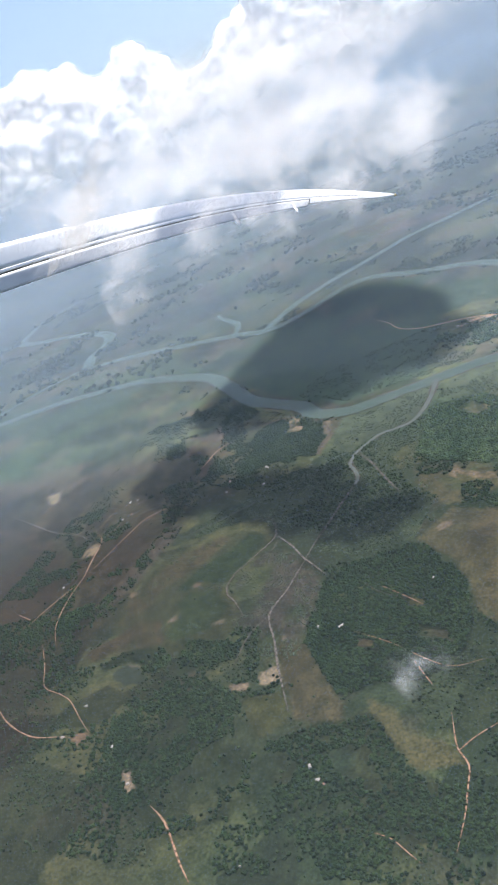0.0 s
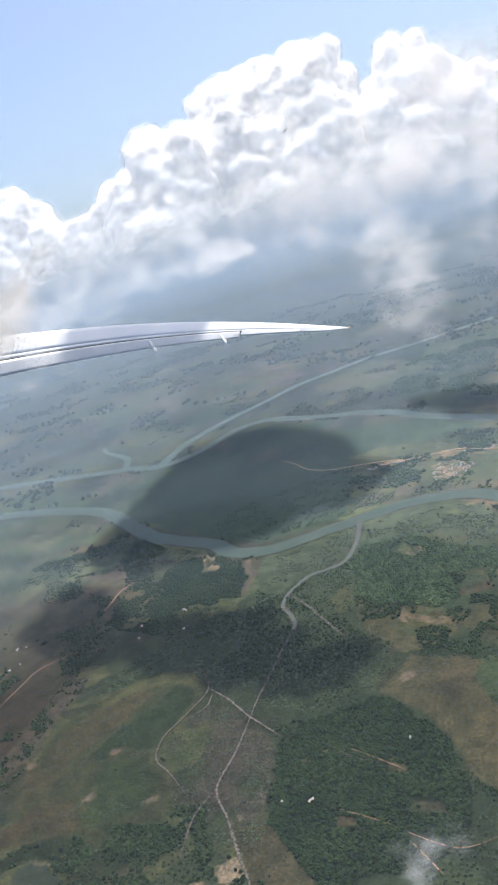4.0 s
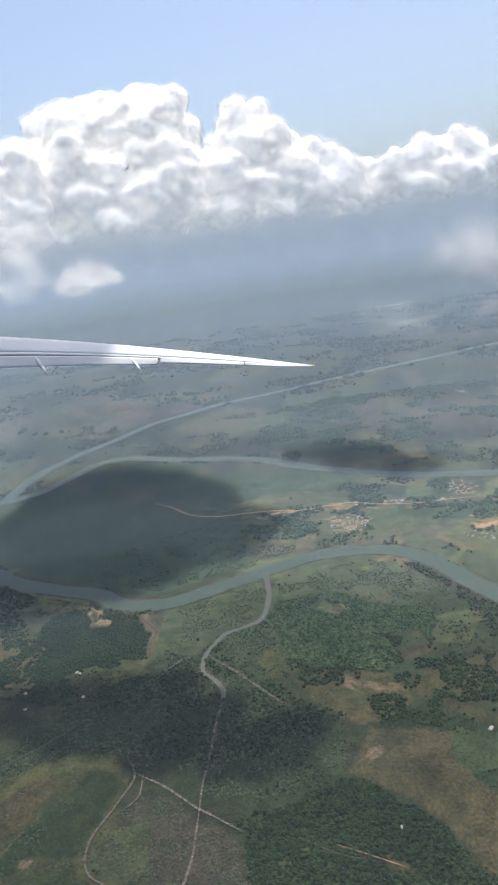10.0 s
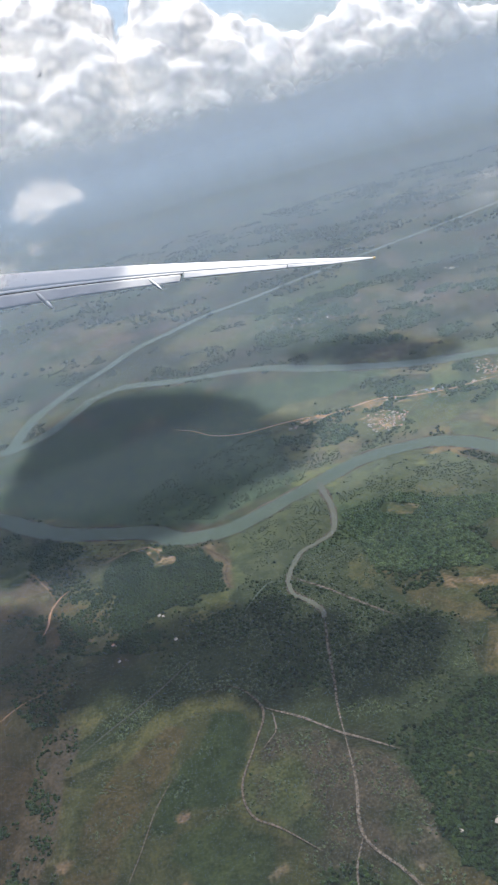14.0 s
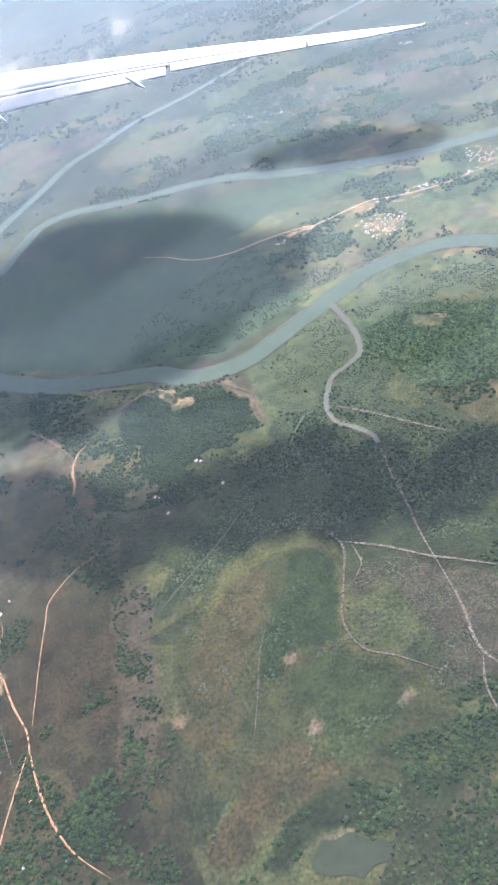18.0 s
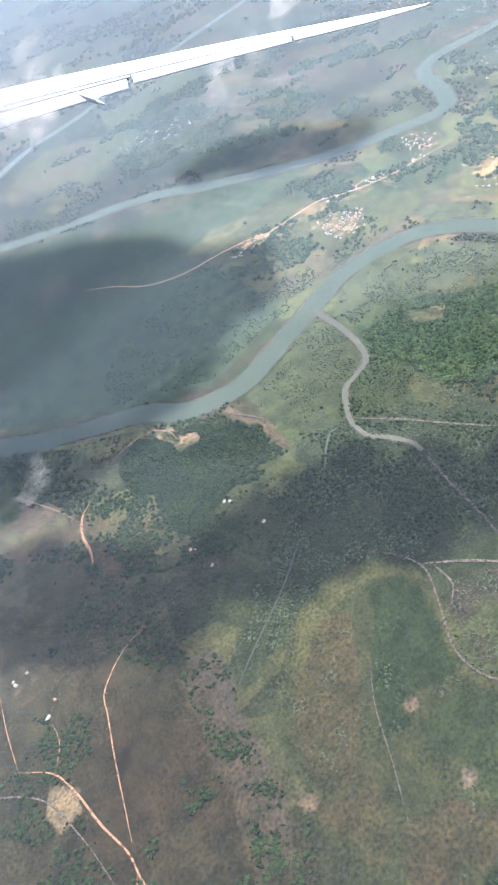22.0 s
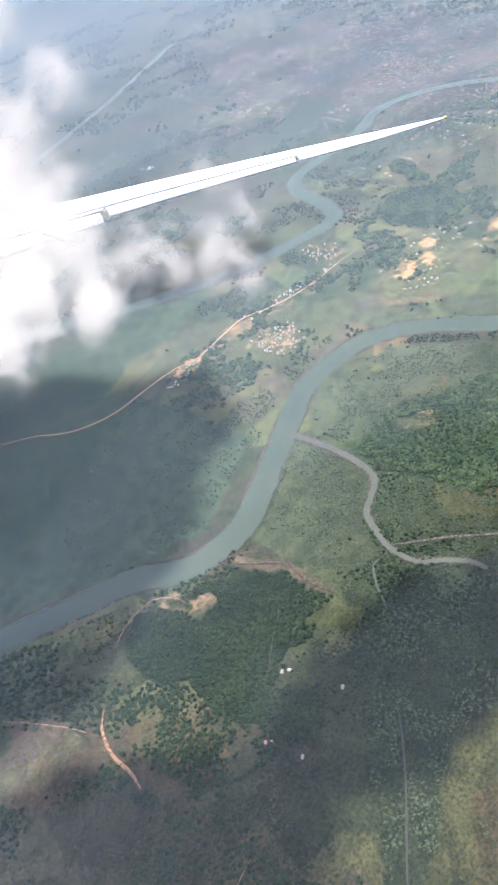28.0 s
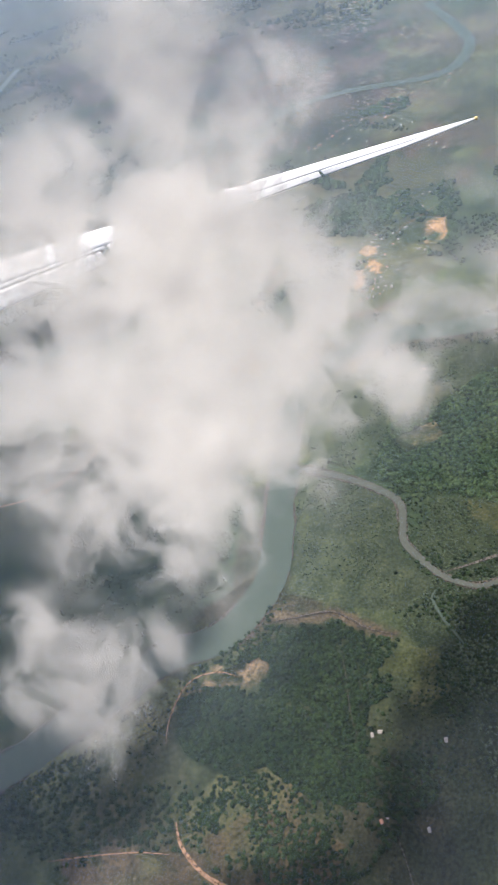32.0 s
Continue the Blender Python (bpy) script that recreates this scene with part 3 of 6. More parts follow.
    ([(-0.194, 0.783), (-0.153, 0.805), (-0.128, 0.764), (-0.172, 0.747)], (0.42, 0.34, 0.24), 0.004),
    # near sand two
    ([(-0.258, 0.754), (-0.207, 0.760), (-0.202, 0.738), (-0.241, 0.736)], (0.36, 0.28, 0.2), 0.004),
    # near olive
    ([(-0.211, 0.714), (-0.116, 0.733), (-0.071, 0.654), (-0.127, 0.614)], (0.105, 0.115, 0.05), 0.004),
    # long field
    ([(0.077, 0.705), (0.139, 0.674), (0.162, 0.627), (0.240, 0.609), (0.277, 0.566), (0.189, 0.552), (0.140, 0.603), (0.092, 0.658)], (0.155, 0.15, 0.07), 0.004),
    # near forest
    ([(0.022, 0.640), (0.085, 0.665), (0.140, 0.603), (0.189, 0.548), (0.255, 0.549), (0.259, 0.425), (0.096, 0.386), (-0.047, 0.453), (-0.114, 0.614), (0.022, 0.640)], (0.05, 0.062, 0.03), 0.02),
    # far left forest
    ([(-0.515, 0.644), (-0.253, 0.730), (-0.130, 0.589), (-0.102, 0.450), (-0.302, 0.405), (-0.451, 0.491)], (0.05, 0.068, 0.032), 0.03),
    # sandc
    ([(0.164, 1.531), (0.196, 1.481), (0.293, 1.444), (0.285, 1.417), (0.218, 1.433), (0.161, 1.463)], (0.34, 0.25, 0.165), 0.005),
    # farm mix
    ([(0.036, 1.620), (0.115, 1.548), (0.173, 1.550), (0.302, 1.461), (0.499, 1.498), (0.441, 1.263), (0.353, 1.307), (0.279, 1.298), (0.172, 1.347), (0.110, 1.401), (0.057, 1.457)], (0.12, 0.115, 0.06), 0.02),
    # farm red
    ([(0.299, 1.651), (0.404, 1.658), (0.397, 1.545), (0.313, 1.536)], (0.15, 0.1, 0.06), 0.012),
    # field pale
    ([(0.152, 1.245), (0.180, 1.260), (0.190, 1.239), (0.162, 1.219)], (0.2, 0.16, 0.11), 0.002),
    # field green
    ([(0.290, 0.965), (0.324, 0.968), (0.317, 0.913), (0.293, 0.910)], (0.1, 0.14, 0.06), 0.004),
    # field south
    ([(0.314, 1.154), (0.382, 1.023), (0.355, 0.910), (0.306, 0.903), (0.263, 0.981)], (0.14, 0.125, 0.065), 0.004),
    # west scrub
    ([(-1.020, 2.120), (-0.916, 2.094), (-0.812, 2.089), (-0.750, 1.883), (-0.850, 1.923), (-0.952, 1.983)], (0.125, 0.1, 0.07), 0.03),
    # west bare
    ([(-0.519, 2.078), (-0.465, 2.052), (-0.426, 1.955), (-0.477, 1.948)], (0.22, 0.165, 0.11), 0.008),
    # far pale field
    ([(-1.600, 4.837), (-1.585, 5.336), (-1.346, 5.068), (-1.294, 4.595)], (0.17, 0.15, 0.11), 0.03),
    # far pink
    ([(-0.727, 4.778), (-0.446, 4.996), (-0.156, 4.985), (-0.069, 4.728), (-0.377, 4.670), (-0.610, 4.651)], (0.15, 0.12, 0.09), 0.04),
    # hill far
    ([(0.858, 4.311), (1.258, 4.130), (1.590, 3.668), (1.480, 3.403), (1.122, 3.626), (0.862, 3.981)], (0.14, 0.13, 0.07), 0.05),
    # bank field
    ([(0.285, 3.877), (0.628, 3.623), (1.005, 3.342), (0.900, 3.053), (0.668, 3.366), (0.283, 3.696)], (0.14, 0.135, 0.07), 0.03),
    # far sands
    ([(1.491, 2.302), (1.581, 2.275), (1.369, 2.176), (1.366, 2.220)], (0.3, 0.2, 0.14), 0.01),
    # urban
    ([(3.669, 5.899), (3.358, 3.100), (2.043, 2.490), (2.027, 2.972), (2.270, 3.448), (2.244, 4.228)], (0.12, 0.095, 0.078), 0.2),
    # west yard
    ([(-0.618, 0.611), (-0.605, 0.629), (-0.573, 0.632), (-0.567, 0.617), (-0.591, 0.596)], (0.3, 0.21, 0.14), 0.006),
    # yard two
    ([(-0.422, 0.529), (-0.403, 0.534), (-0.362, 0.495), (-0.383, 0.488)], (0.36, 0.28, 0.2), 0.003),
    # yard three
    ([(-1.596, 1.849), (-1.545, 1.868), (-1.486, 1.778), (-1.519, 1.766)], (0.3, 0.26, 0.2), 0.006),
    # track sand
    ([(-0.172, 0.909), (-0.129, 0.959), (-0.100, 0.884), (-0.175, 0.873)], (0.2, 0.18, 0.14), 0.01),
    # left grass
    ([(-1.728, 1.640), (-1.258, 1.468), (-1.038, 1.302), (-1.012, 1.060), (-1.208, 1.032)], (0.115, 0.09, 0.055), 0.03),
    # farm plots
    ([(0.169, 1.486), (0.244, 1.424), (0.292, 1.392), (0.281, 1.361), (0.214, 1.383)], (0.13, 0.13, 0.06), 0.004),
    # river grass
    ([(0.095, 2.380), (0.192, 2.305), (0.168, 2.228), (0.054, 2.225), (0.047, 2.295)], (0.15, 0.14, 0.1), 0.012),
    # town edge
    ([(1.028, 2.468), (1.122, 2.421), (1.023, 2.320), (0.943, 2.326), (0.965, 2.392)], (0.15, 0.145, 0.075), 0.015),
    # ring field
    ([(1.468, 2.652), (1.590, 2.678), (1.530, 2.542), (1.439, 2.513), (1.408, 2.566)], (0.15, 0.15, 0.085), 0.012),
    # north fields
    ([(0.664, 3.554), (0.957, 3.420), (0.902, 3.201), (0.797, 3.044), (0.659, 3.210), (0.635, 3.382)], (0.16, 0.155, 0.08), 0.03),
    # north brown
    ([(1.219, 4.122), (1.409, 3.611), (1.240, 3.350), (1.102, 3.683)], (0.115, 0.1, 0.065), 0.03),
    # north green
    ([(0.756, 4.390), (1.010, 4.042), (0.751, 3.629), (0.572, 3.911)], (0.1, 0.1, 0.06), 0.03),
    # road yards
    ([(0.247, 2.6), (0.4, 2.61), (0.514, 2.56), (0.7, 2.49), (0.69, 2.45), (0.492, 2.508), (0.365, 2.54), (0.24, 2.548)], (0.19, 0.14, 0.085), 0.025),
    # quarry yard
    ([(-1.061, 1.418), (-1.023, 1.386), (-1.028, 1.345), (-1.073, 1.342), (-1.084, 1.385)], (0.4, 0.32, 0.23), 0.007),
    # village yards
    ([(0.347, 2.499), (0.407, 2.502), (0.463, 2.408), (0.419, 2.316), (0.331, 2.353), (0.314, 2.439)], (0.23, 0.18, 0.12), 0.02),
    # orange yards
    ([(0.133, 2.654), (0.202, 2.639), (0.239, 2.593), (0.181, 2.565), (0.121, 2.600)], (0.46, 0.29, 0.17), 0.008),
    # roof yards
    ([(0.856, 2.661), (0.917, 2.642), (0.930, 2.559), (0.846, 2.496), (0.802, 2.537), (0.817, 2.620)], (0.24, 0.16, 0.11), 0.012),
    # tidal marsh
    ([(2.103, 3.098), (2.147, 2.796), (2.189, 2.691), (1.971, 2.583), (1.731, 2.552), (1.585, 2.558), (1.582, 2.682), (1.497, 2.715), (1.358, 2.691), (1.29, 2.808), (1.432, 2.976), (1.77, 3.003)], (0.07, 0.088, 0.055), 0.012),
    # hamlet fields
    ([(1.38, 2.703), (1.583, 2.533), (1.672, 2.43), (1.605, 2.137), (1.373, 2.054), (1.355, 2.294), (1.357, 2.567)], (0.085, 0.095, 0.055), 0.02),
    # bank scrub
    ([(0.401, 2.252), (0.622, 2.27), (0.684, 2.254), (0.606, 2.185), (0.511, 2.248), (0.417, 2.177), (0.338, 2.188), (0.279, 2.227)], (0.1, 0.1, 0.07), 0.01),
    # bank marsh
    ([(0.533, 2.279), (0.606, 2.185), (0.66, 2.031), (0.782, 1.98), (0.912, 1.891), (0.657, 1.801), (0.594, 1.969), (0.564, 2.074), (0.5, 2.131)], (0.08, 0.1, 0.06), 0.01),
    # town olive
    ([(0.683, 2.263), (0.868, 2.319), (0.971, 2.329), (1.011, 2.266), (0.986, 2.137), (0.828, 2.096), (0.698, 2.057), (0.647, 2.113), (0.628, 2.196)], (0.105, 0.115, 0.058), 0.012),
    # shore rim
    ([(0.625, 2.214), (0.639, 2.11), (0.693, 2.037), (0.729, 2.048), (0.676, 2.109), (0.655, 2.21)], (0.14, 0.115, 0.075), 0.006),
    # ring field
    ([(1.473, 2.712), (1.602, 2.692), (1.561, 2.547), (1.443, 2.475), (1.422, 2.528), (1.379, 2.554), (1.421, 2.662)], (0.16, 0.15, 0.085), 0.006),
    # field tail
    ([(1.291, 2.625), (1.401, 2.565), (1.365, 2.519), (1.262, 2.578)], (0.13, 0.135, 0.07), 0.006),
    # far ring field
    ([(2.096, 2.664), (2.23, 2.589), (2.241, 2.49), (2.113, 2.421), (2.028, 2.481), (1.989, 2.591)], (0.15, 0.135, 0.085), 0.008),
    # marsh clearing
    ([(1.919, 2.831), (2.05, 2.863), (2.087, 2.796), (2.008, 2.732), (1.959, 2.79), (1.881, 2.793)], (0.15, 0.125, 0.085), 0.01),
    # grove floor
    ([(1.534, 2.696), (1.572, 2.677), (1.558, 2.599), (1.468, 2.536), (1.453, 2.496), (1.391, 2.471), (1.392, 2.537), (1.446, 2.588), (1.471, 2.655)], (0.04, 0.055, 0.03), 0.005),
    # far grove floor
    ([(2.092, 2.641), (2.185, 2.571), (2.195, 2.468), (2.108, 2.424), (2.04, 2.486), (2.029, 2.603)], (0.045, 0.06, 0.035), 0.006),
    # east wood floor
    ([(1.148, 2.53), (1.313, 2.545), (1.347, 2.423), (1.314, 2.309), (1.216, 2.215), (1.123, 2.205), (1.084, 2.259), (1.063, 2.311), (1.058, 2.393), (1.091, 2.477)], (0.045, 0.06, 0.033), 0.02),
    # town wood floor
    ([(1.274, 2.26), (1.354, 2.21), (1.433, 2.076), (1.24, 2.007), (1.167, 2.022), (1.194, 2.069), (1.145, 2.126)], (0.05, 0.064, 0.036), 0.02),
    # hamlet yards
    ([(1.652, 2.48), (1.803, 2.511), (1.843, 2.407), (1.925, 2.25), (1.628, 2.145), (1.614, 2.271), (1.693, 2.393)], (0.12, 0.095, 0.065), 0.03),
    # town bare
    ([(0.764, 2.236), (0.874, 2.265), (0.863, 2.216), (0.928, 2.223), (0.933, 2.167), (0.87, 2.143), (0.849, 2.19), (0.772, 2.176)], (0.34, 0.215, 0.12), 0.008),
    # town bare two
    ([(0.969, 2.266), (1.012, 2.256), (1.005, 2.213), (0.964, 2.2), (0.944, 2.235)], (0.36, 0.24, 0.14), 0.006),
    # town bare three
    ([(1.026, 2.063), (1.146, 2.098), (1.173, 2.061), (1.184, 2.032), (1.131, 2.027), (1.03, 1.998)], (0.38, 0.245, 0.145), 0.008),
]


def axis(lo, hi, step, far):
    core = np.arange(lo, hi, step)
    grow = step * 1.045 ** np.arange(1, 200)
    out = np.cumsum(grow)
    out = out[out < far]
    return np.concatenate([lo - out[::-1], core, core[-1] + out])


def patchwork(x, y, cell, seed):
    """Land parcels: a value for each point's nearest seed on a shaken lattice, and how near it is."""
    r = np.random.default_rng(seed).random((3, 128, 128))
    u, v = x / cell, y / cell
    i, j = np.floor(u).astype(int), np.floor(v).astype(int)
    best, value = np.full(x.shape, 9.0), np.zeros(x.shape)
    for a in (-1, 0, 1):
        for c in (-1, 0, 1):
            p, q = (i + a) % 128, (j + c) % 128
            d = (i + a + r[0, p, q] - u) ** 2 + (j + c + r[1, p, q] - v) ** 2
            m = d < best
            best[m], value[m] = d[m], r[2, p, q][m]
    return value, best


def build_ground():
    xs, ys = axis(-1.3, 1.6, 0.0046, 29), axis(0.35, 3.0, 0.0046, 29)
    X, Y = np.meshgrid(xs, ys)
    x, y = X.ravel(), Y.ravel()
    n1, n2, n3 = fractal(x, y, 0.5, 11), fractal(x, y, 0.16, 23), fractal(x, y, 1.7, 37)
    green, olive, brown = np.array([0.034, 0.054, 0.028]), np.array([0.05, 0.06, 0.031]), np.array([0.06, 0.055, 0.036])
    a = np.clip((n1 - 0.35) * 3, 0, 1)[:, None]
    b = np.clip((n2 + 0.6 * n3 - 0.85) * 4, 0, 1)[:, None]
    col = (green * (1 - a) + olive * a) * (1 - b) + brown * b
    n4 = fractal(x, y, 0.05, 83, 3)
    tint, near = patchwork(x, y, 0.13, 5)
    far, _ = patchwork(x, y, 0.42, 6)
    out = np.clip((np.hypot(x - 0.1, y - 1.6) - 1.6) / 1.2, 0, 1)
    t = (tint * (1 - out) + far * out)[:, None]
    col = col * (0.72 + 0.6 * t) * (1 + (t > 0.72) * np.array([0.35, 0.18, 0.1]))
    wx, wy = fractal(x, y, 0.09, 51) - 0.5, fractal(x, y, 0.09, 71) - 0.5
    n6 = fractal(x, y, 0.022, 171, 3)
    fx, fy = fractal(x, y, 0.03, 131, 3) - 0.5, fractal(x, y, 0.03, 141, 3) - 0.5
    for poly, c, wander in ZONES:
        p = np.array(poly)
        lo, hi = p.min(0) - wander * 4 - 0.02, p.max(0) + wander * 4 + 0.02
        m = np.where((x > lo[0]) & (x < hi[0]) & (y > lo[1]) & (y < hi[1]))[0]
        # soft, torn edge: the outline is tried through three different shakes
        k = sum(inside(x[m] + wx[m] * wander * 5 + e * fx[m], y[m] + wy[m] * wander * 5 + e * fy[m], poly) for e in (0.01, 0.03, -0.02)) / 3.0
        if wander >= 0.008:
            k = k * np.clip(0.82 + (n2[m] - 0.5) * 3.0 + (n4[m] - 0.5) * 2.4, 0, 1)
        if c[0] >= 0.17 and wander >= 0.008:
            k = k * np.clip(0.6 + (n6[m] - 0.5) * 5.0, 0, 1)
        k = k[:, None]
        tone = 0.58 * (1.0 if c[0] < 0.17 else 1.3)
        col[m] = col[m] * (1 - k) + k * np.array(c) * tone * (0.7 + 0.6 * n2[m])[:, None]
    # dry burnt slopes in the west are darker; brightness is painted in, rising towards the marsh
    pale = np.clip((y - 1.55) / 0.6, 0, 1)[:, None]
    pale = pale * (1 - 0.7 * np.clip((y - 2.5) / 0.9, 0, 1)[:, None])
    # far off, bare tan plots and dark groves lie among the green
    far_off = np.clip((np.hypot(x - 0.1, y - 1.4) - 1.2) / 0.8, 0, 1)
    tan = (np.clip((fractal(x, y, 0.22, 151, 5) - 0.56) * 9, 0, 1) * far_off * 0.5)[:, None]
    col = col * (1 - tan) + np.array([0.1, 0.083, 0.066]) * tan
    col = col * (1 - 0.45 * np.clip((fractal(x, y, 0.3, 161, 5) - 0.52) * 8, 0, 1) * far_off)[:, None]
    burnt = 0.6 * np.clip((-0.7 - x) / 0.08, 0, 1)[:, None] * np.clip((2.15 - y) / 0.2, 0, 1)[:, None]
    col = col * (1 - burnt) + col.mean(1, keepdims=True) * np.array([1.28, 1.02, 0.62]) * burnt
    # dimming of the nearest ground, painted into its colour
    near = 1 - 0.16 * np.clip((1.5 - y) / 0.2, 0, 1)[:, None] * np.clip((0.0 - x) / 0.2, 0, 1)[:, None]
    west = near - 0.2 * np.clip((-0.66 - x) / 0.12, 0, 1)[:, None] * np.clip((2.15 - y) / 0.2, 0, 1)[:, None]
    # slightly lit-looking band in the east, painted into the colour
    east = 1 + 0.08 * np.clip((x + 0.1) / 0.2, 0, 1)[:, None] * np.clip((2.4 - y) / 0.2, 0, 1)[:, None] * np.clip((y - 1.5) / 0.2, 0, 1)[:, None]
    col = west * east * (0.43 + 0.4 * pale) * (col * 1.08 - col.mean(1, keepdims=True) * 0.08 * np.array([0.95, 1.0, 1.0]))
    v = np.stack([x * K, y * K, np.zeros_like(x)], 1)
    nx, ny = len(xs), len(ys)
    i, j = np.meshgrid(np.arange(nx - 1), np.arange(ny - 1))
    q = (j * nx + i).ravel()
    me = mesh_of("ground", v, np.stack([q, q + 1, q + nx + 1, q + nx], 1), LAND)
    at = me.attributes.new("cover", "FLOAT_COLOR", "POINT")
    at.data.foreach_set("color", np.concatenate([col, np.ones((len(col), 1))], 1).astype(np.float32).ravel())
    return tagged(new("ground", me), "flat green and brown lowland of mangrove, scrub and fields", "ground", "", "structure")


build_ground()
ribbon("river_south", [(x + 0.008, y - 0.009) for x, y in RIVER_SOUTH], [0.09, 0.08, 0.066, 0.066], WATER, 0.25, "wide grey-green tidal river between mangrove banks", "river", 0.1, 3, 0.009)
ribbon("river_north", RIVER_NORTH, [0.05, 0.06, 0.07, 0.07, 0.07], WATER, 0.25, "grey-green river winding past a village", "river", 0.1, 4, 0.01)
ribbon("river_loops", RIVER_LOOPS, [0.1], WATER, 0.25, "pale looping river far off in the haze", "river", 0.08, 5, 0.04)
ribbon("river_branch", RIVER_BRANCH, [0.065, 0.06], WATER, 0.24, "narrow straight side channel of the river", "river", 0.08, 6, 0.03)
ribbon("hook_creek", [(-1.29, 3.41), (-1.35, 3.64), (-1.58, 3.9), (-1.65, 4.03)], [0.045, 0.04, 0.02], WATER, 0.27, "short hooked arm of the river", "creek", 0.1, 8, 0.03)
ribbon("west_river", [(-2.66, 3.7), (-2.92, 3.48), (-3.04, 3.17), (-3.2, 2.6)], [0.05], WATER, 0.23, "pale river far off in the haze", "river", 0.1, 9, 0.04)
ribbon("south_bank", [(x + 0.008, y - 0.009) for x, y in RIVER_SOUTH], [0.099, 0.089, 0.075, 0.074], BANK, 0.2, "bare brown mud along a tidal river", "bank", 0.14, 13, 0.009)
ribbon("north_bank", RIVER_NORTH, [0.055, 0.066, 0.079, 0.079, 0.079], BANK, 0.19, "bare brown mud along a winding river", "bank", 0.14, 14, 0.01)
ribbon("creek_bank", CREEK, [0.027, 0.023, 0.019, 0.016], BANK, 0.21, "bare brown mud along a narrow creek", "bank", 0.25, 17, 0.006)
POND = [(-0.58, 0.831), (-0.562, 0.822), (-0.545, 0.823), (-0.533, 0.818), (-0.52, 0.802), (-0.5, 0.79), (-0.497, 0.772), (-0.512, 0.766), (-0.528, 0.77), (-0.55, 0.762), (-0.565, 0.775), (-0.585, 0.782), (-0.608, 0.803), (-0.596, 0.818)]
water = bmesh.new()
water.faces.new([water.verts.new((x * K, y * K, 0.26)) for x, y in spline(POND + POND[:1], 0.008)[:-1, :2]])
pond_mesh = bpy.data.meshes.new("pond")
water.to_mesh(pond_mesh)
water.free()
pond_mesh.materials.append(POND_WATER)
tagged(new("pond", pond_mesh), "small still pond with a bare sandy shore", "pond", "", "structure")
ribbon("creek", CREEK, [0.02, 0.016, 0.013, 0.011], CREEK_WATER, 0.28, "narrow winding creek through mangrove", "creek", 0.2, 7, 0.006)


